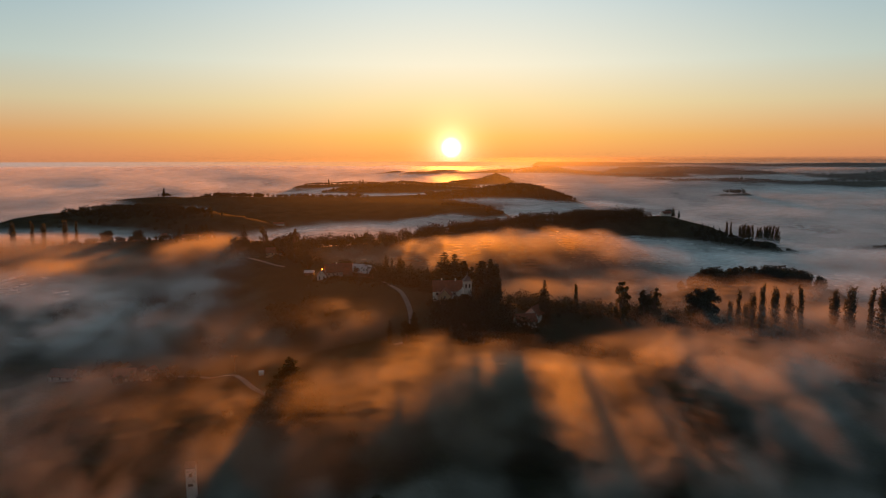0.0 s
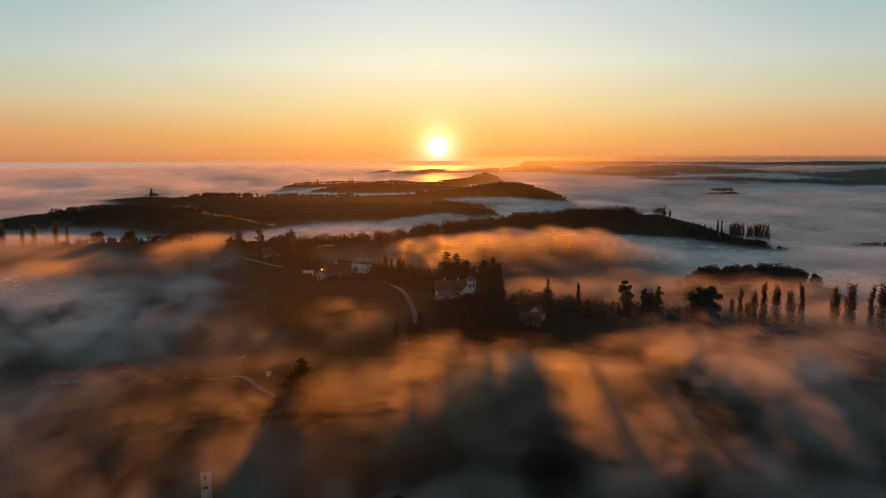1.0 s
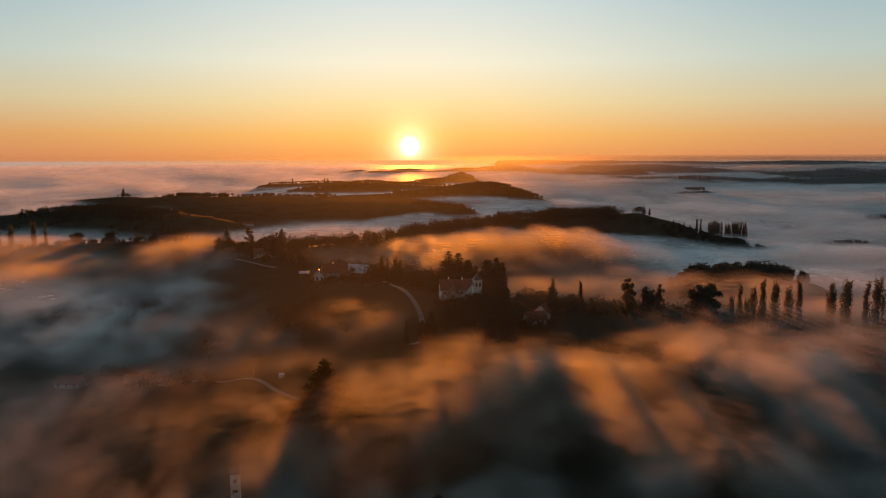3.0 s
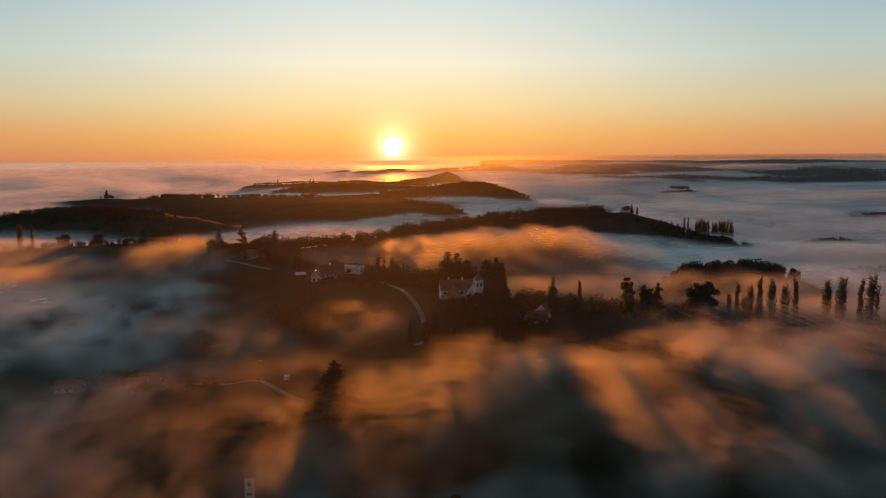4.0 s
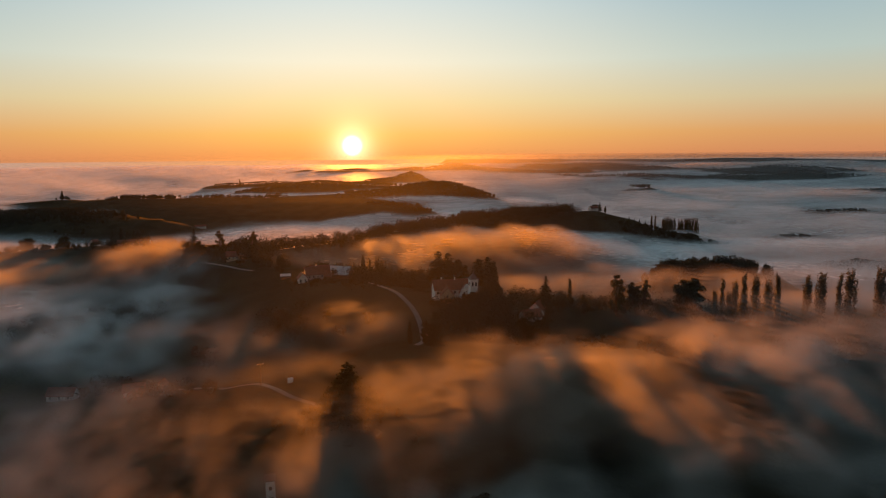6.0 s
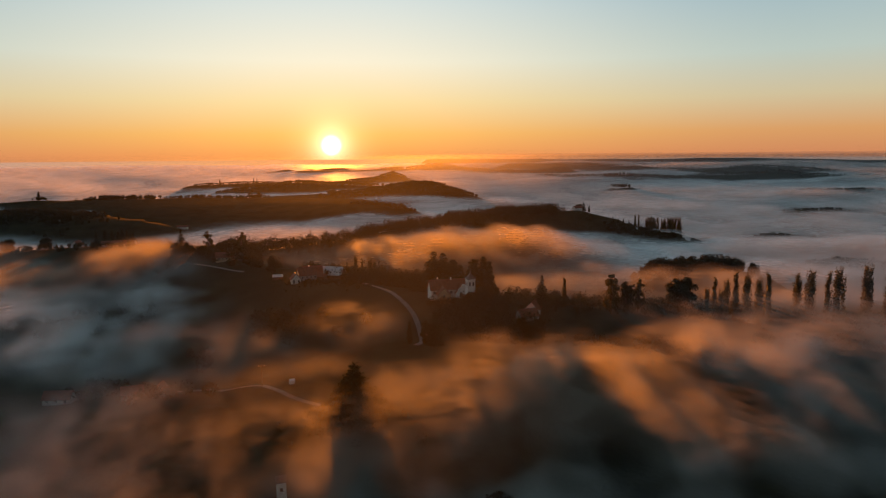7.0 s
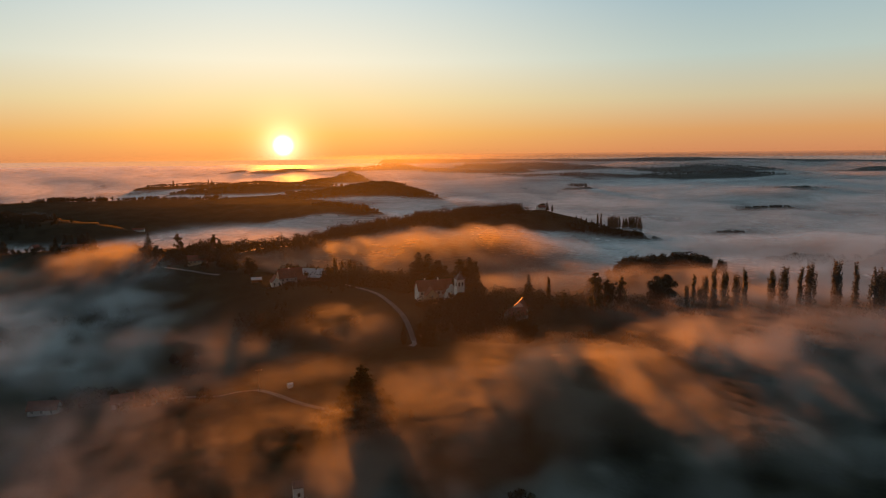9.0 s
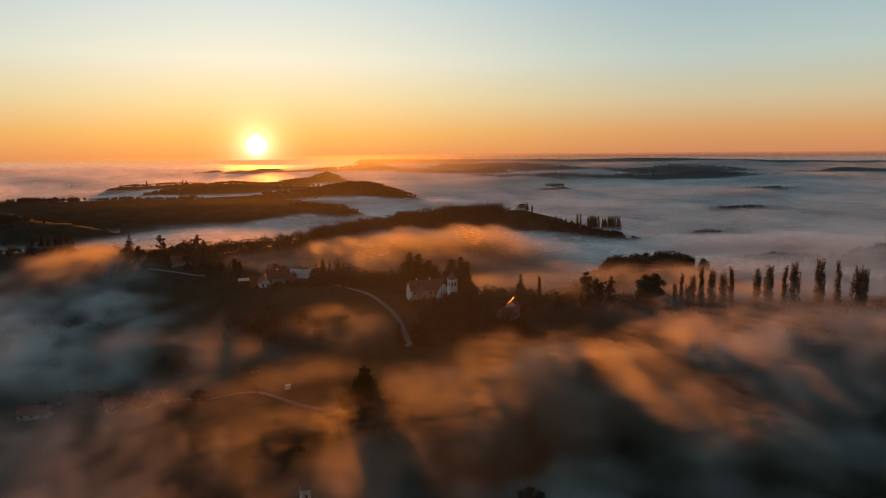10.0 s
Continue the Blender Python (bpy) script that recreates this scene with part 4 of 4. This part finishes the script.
# ---- church and its house ----
def church():
    z = 23.6
    ob = new("church")
    part("nave_wall", gabled(21, 9.5, 5.4, 10.4), PLASTER, ob).matrix_basis = pose(2.5, 386, z, 0, 0, 4)
    for side in (-1, 1):
        part("nave_roof", slope(21, 9.5, 5.4, 10.4, side, 0.6), TILES, ob).matrix_basis = pose(2.5, 386, z, 0, 0, 4)
    for k in range(4):
        w = window(ob, 0, 0, 0, 0, 1.3, 1.5)
        w.matrix_basis = pose(2.5, 386, z, 0, 0, 4) @ pose(-8.6 + 3.4 * k, -4.8, 3.4)
    # two cross wings towards the valley
    for x, y, wall, wide, ridge_z in ((-1.0, 377.5, OCHRE, 7.5, 7.4), (10.0, 376.5, PLASTER, 7.0, 8.0)):
        part("wing_wall", gabled(9, wide, 3.6, ridge_z), wall, ob).matrix_basis = pose(x, y, z, 0, 0, 86)
        for side in (-1, 1):
            part("wing_roof", slope(9, wide, 3.6, ridge_z, side, 0.45), TILES, ob).matrix_basis = pose(x, y, z, 0, 0, 86)
        w = window(ob, 0, 0, 0, 0, 0.9, 1.2)
        w.matrix_basis = pose(x, y, z, 0, 0, 86) @ pose(-4.55, 0, 3.0, 0, 0, -90)
    # curved gable between nave and tower
    bm = bmesh.new()
    prof = [(-4.2, -1), (4.2, -1), (4.2, 4.6), (3.4, 5.2), (2.9, 6.8), (1.6, 7.6), (0.8, 9.2), (0, 9.6), (-0.8, 9.2), (-1.6, 7.6), (-2.9, 6.8), (-3.4, 5.2), (-4.2, 4.6)]
    fr = [bm.verts.new((x, -0.35, h)) for x, h in prof]
    bk = [bm.verts.new((x, 0.35, h)) for x, h in prof]
    bm.faces.new(fr), bm.faces.new(bk[::-1])
    for i in range(len(prof)):
        bm.faces.new((fr[i], fr[i - 1], bk[i - 1], bk[i]))
    part("curved_gable", bm, PLASTER, ob, "white curved baroque gable").matrix_basis = pose(9.6, 371.2, z + 0.4, 0, 0, 4)
    for gx in (-1.6, 1.6):
        window(ob, 0, 0, 0, 0, 0.9, 1.8).matrix_basis = pose(9.6, 371.2, z + 0.4, 0, 0, 4) @ pose(gx, -0.4, 4.0)
    # tower with belfry openings and a low pointed roof
    tw = part("tower", block(-2.2, 2.2, -2.2, 2.2, -2, 15.2), PLASTER, ob, "white plastered church tower")
    tw.matrix_basis = pose(10.8, 358.5, z, 0, 0, 6)
    part("cornice", block(-2.45, 2.45, -2.45, 2.45, 14.9, 15.35), PLASTER, tw)
    part("string_course", block(-2.3, 2.3, -2.3, 2.3, 9.6, 9.85), PLASTER, tw)
    for face in (0, 90, 180, 270):
        for dx in (-0.95, 0.95):
            bm = bmesh.new()
            arch = [(-0.45, -1.1), (0.45, -1.1)] + [(0.45 * math.cos(a), 0.7 + 0.45 * math.sin(a)) for a in np.linspace(0, math.pi, 9)]
            f1 = [bm.verts.new((x, -0.06, h)) for x, h in arch]
            f2 = [bm.verts.new((x, 0.06, h)) for x, h in arch]
            bm.faces.new(f1), bm.faces.new(f2[::-1])
            for i in range(len(arch)):
                bm.faces.new((f1[i], f1[i - 1], f2[i - 1], f2[i]))
            part("belfry_opening", bm, GLASS, tw, "dark arched belfry opening").matrix_basis = pose(0, 0, 0, 0, 0, face) @ pose(dx, -2.22, 12.6)
    bm = bmesh.new()
    rings = [(2.0, 15.3), (1.6, 15.8), (1.0, 16.8), (0.45, 17.8), (0.2, 18.4), (0.07, 20.0), (0.03, 21.4)]
    loops = [[bm.verts.new((r * math.cos(math.pi / 4 + a * math.pi / 2) * 1.9, r * math.sin(math.pi / 4 + a * math.pi / 2) * 1.9, h)) for a in range(4)] for r, h in rings]
    for lo, hi in zip(loops[:-1], loops[1:]):
        for i in range(4):
            bm.faces.new((lo[i], lo[(i + 1) % 4], hi[(i + 1) % 4], hi[i]))
    bm.faces.new(loops[0][::-1]), bm.faces.new(loops[-1])
    part("spire", bm, SLATE, tw, "dark slate pointed tower roof")
    for cx in (-3, 5):
        part("chimney", block(cx - 0.35, cx + 0.35, 385.6, 386.4, z + 9.4, z + 11.6), PLASTER, ob)
    return tagged(ob, "white parish church with red roof and square tower", "church")


church()
house("house", 42, 352, 12, 11, 7, 3.2, 6.6, PLASTER, TILES, "pale house with red roof below the church", front=(-3, 0, 3), ends=(0,))
house("house", 49, 362, 60, 12, 8, 3.0, 7.0, PLASTER, TILES, "small red-roofed house among trees in mist", front=(-3, 2))

# ---- farm on the ridge ----
house("farmhouse", -81, 483, 14, 12, 10, 4.4, 9.2, GREY, TILES, "old farmhouse with a steep red tiled roof", front=(-4, -1, 2, 5), ends=(-2, 2), chimneys=((2, 0.6),))
house("farmhouse", -88.5, 475, 98, 9, 6.5, 3.0, 6.8, PLASTER, TILES, "white gabled wing of the farmyard with small windows", ends=(-1.6, 1.6), front=(-2, 2))
house("farmhouse", -77, 499, 6, 14, 9, 4.6, 9.6, OCHRE, TILES, "ochre farm building with a long tiled roof", front=(-5, -1, 3), ends=(0,))
house("barn", -62, 502, -26, 17, 11, 5.4, 10.6, WOOD, METAL, "farm barn with pale sheet roofing", ends=(0,))
house("shed", -71, 482, -20, 7, 5, 2.6, 4.6, WOOD, TILES, "low wooden shed with a tiled roof beside the lane", over=0.3)
house("shed", -102, 499, 5, 7, 4, 2.3, 3.6, WOOD, METAL, "low shed with a pale roof", over=0.3)
house("farmhouse", -80, 505, 10, 11, 7, 4.4, 8.2, PLASTER, TILES, "plastered farm building behind the farmyard", front=(-3, 0, 3))
house("house", -152, 604, 6, 16, 9, 3.6, 7.4, OCHRE, TILES, "low house with tiled roof on the ridge", front=(-5, -2, 1, 4))
house("house", -300, 806, 8, 20, 9, 3.2, 6.4, PLASTER, TILES, "pale low house under dark conifers", front=(-6, -2, 2, 6))
house("house", -281, 806, -6, 12, 9, 3.2, 6.6, PLASTER, TILES, "pale house under dark conifers", front=(-3, 0, 3))
house("house", -347, 842, 70, 10, 9, 3.0, 7.5, PLASTER, TILES, "small gabled house standing in mist", ends=(-1.5, 1.5))
house("house", 390, 1163, 15, 15, 9, 3.8, 7.6, PLASTER, TILES, "white house on the hilltop", front=(-5, 0, 5), ends=(0,))
house("house", -157, 312, 10, 9, 6.5, 3.2, 6.0, GREY, TILES, "pale house with walls greyed to look dim in mist", front=(-2.5, 0, 2.5), ends=(0,))
house("house", -190, 318, -8, 12, 6.5, 3.0, 5.8, GREY, TILES, "long pale house with walls greyed to look dim in mist", front=(-4, 0, 4))
house("house", -145, 312, 82, 7, 5, 3.4, 6.4, GREY, TILES, "white gable end greyed to look dim in mist", ends=(0,))
house("hut", -85, 288, 20, 2.0, 1.6, 1.5, 2.0, PLASTER, METAL, "small white hut beside the lane in mist", over=0.2)
house("house", -350, 1480, 0, 22, 9, 3.5, 6.5, PLASTER, TILES, "distant pale farm on the dark hillside", front=(-6, 0, 6))


# ---- lanes ----
def lane(name, line, width, label):
    pts = np.array(line, float)
    fine = []
    for i in range(len(pts) - 1):
        p0, p1, p2, p3 = pts[max(i - 1, 0)], pts[i], pts[i + 1], pts[min(i + 2, len(pts) - 1)]
        for t in np.linspace(0, 1, 12, endpoint=False):
            fine.append(0.5 * ((2 * p1) + (p2 - p0) * t + (2 * p0 - 5 * p1 + 4 * p2 - p3) * t * t + (3 * p1 - p0 - 3 * p2 + p3) * t**3))
    fine = np.array(fine + [pts[-1]])
    d = np.gradient(fine, axis=0)
    side = np.stack([-d[:, 1], d[:, 0]], 1) / np.linalg.norm(d, axis=1, keepdims=True) * width / 2
    rows = np.stack([fine - side, fine - side * 0.3, fine + side * 0.3, fine + side], 1)
    z = ground_at(rows[..., 0], rows[..., 1]).max(1, keepdims=True) + np.array([0.15, 0.45, 0.45, 0.15])
    v = np.concatenate([rows, z[..., None]], -1).reshape(-1, 3)
    i = np.arange(len(fine) * 4).reshape(-1, 4)
    q = np.concatenate([np.stack([i[:-1, k], i[:-1, k + 1], i[1:, k + 1], i[1:, k]], -1) for k in range(3)])
    ob = new(name, mesh_of(name, v, q))
    ob.data.materials.append(ASPHALT)
    return tagged(ob, label, "road", kind="structure")


lane("road", [(-75, 478), (-53, 470), (-42.8, 450), (-34, 425), (-26.4, 400), (-21, 370), (-19.4, 345), (-21.8, 325), (-27, 312)], 3.0, "pale lane curving down from the farm")
lane("road", [(-150, 322), (-128, 322), (-114, 314), (-103, 302), (-93, 285), (-83, 270), (-72, 262)], 2.6, "pale lane in the mist")
lane("road", [(-130, 545), (-145, 562), (-160, 585), (-180, 620)], 4.0, "pale lane along the ridge")


# ---- small structures ----
def transformer_tower(x, y, top):
    z = top - 9.0
    ob = new("transformer_tower")
    body = part("wall", block(-1.45, 1.45, -1.45, 1.45, -3, 7.6), PLASTER, ob)
    part("roof", slope(2.9, 2.9, 7.6, 9.0, -1, 0.3), SLATE, ob)
    part("roof", slope(2.9, 2.9, 7.6, 9.0, 1, 0.3), SLATE, ob)
    for h, w, t in ((5.0, 0.9, 1.2), (1.6, 1.6, 0.8)):
        part("vent", block(-w / 2, w / 2, -1.5, -1.42, h - t / 2, h + t / 2), GLASS, body, "dark louvred opening")
    ob.matrix_basis = pose(x, y, z, 0, 0, 8)
    return tagged(ob, "slim white transformer tower deep in shade", "tower")


transformer_tower(-85.5, 200, 8.4)


def pole(x, y, h, arms, label):
    ob = new("power_pole")
    part("post", tube([(0, 0, -1), (0, 0, h)], (0.16, 0.11), 8), WOOD, ob)
    for k in range(arms):
        part("crossarm", block(-1.6 + 0.3 * k, 1.6 - 0.3 * k, -0.08, 0.08, h - 0.9 - 1.3 * k, h - 0.72 - 1.3 * k), WOOD, ob)
        for s in (-1, 0, 1):
            part("insulator", block(s * 1.2 - 0.07, s * 1.2 + 0.07, -0.07, 0.07, h - 0.72 - 1.3 * k, h - 0.45 - 1.3 * k), PLASTER, ob)
    ob.matrix_basis = pose(x, y, zat(x, y), 0, 0, 12)
    return tagged(ob, label, "utility pole")


pole(-98, 292, 10.5, 1, "wooden power pole in the mist")
pole(-172, 650, 16, 2, "tall power pole with crossarms on the ridge")
pole(-152, 640, 11, 1, "wooden power pole on the ridge")
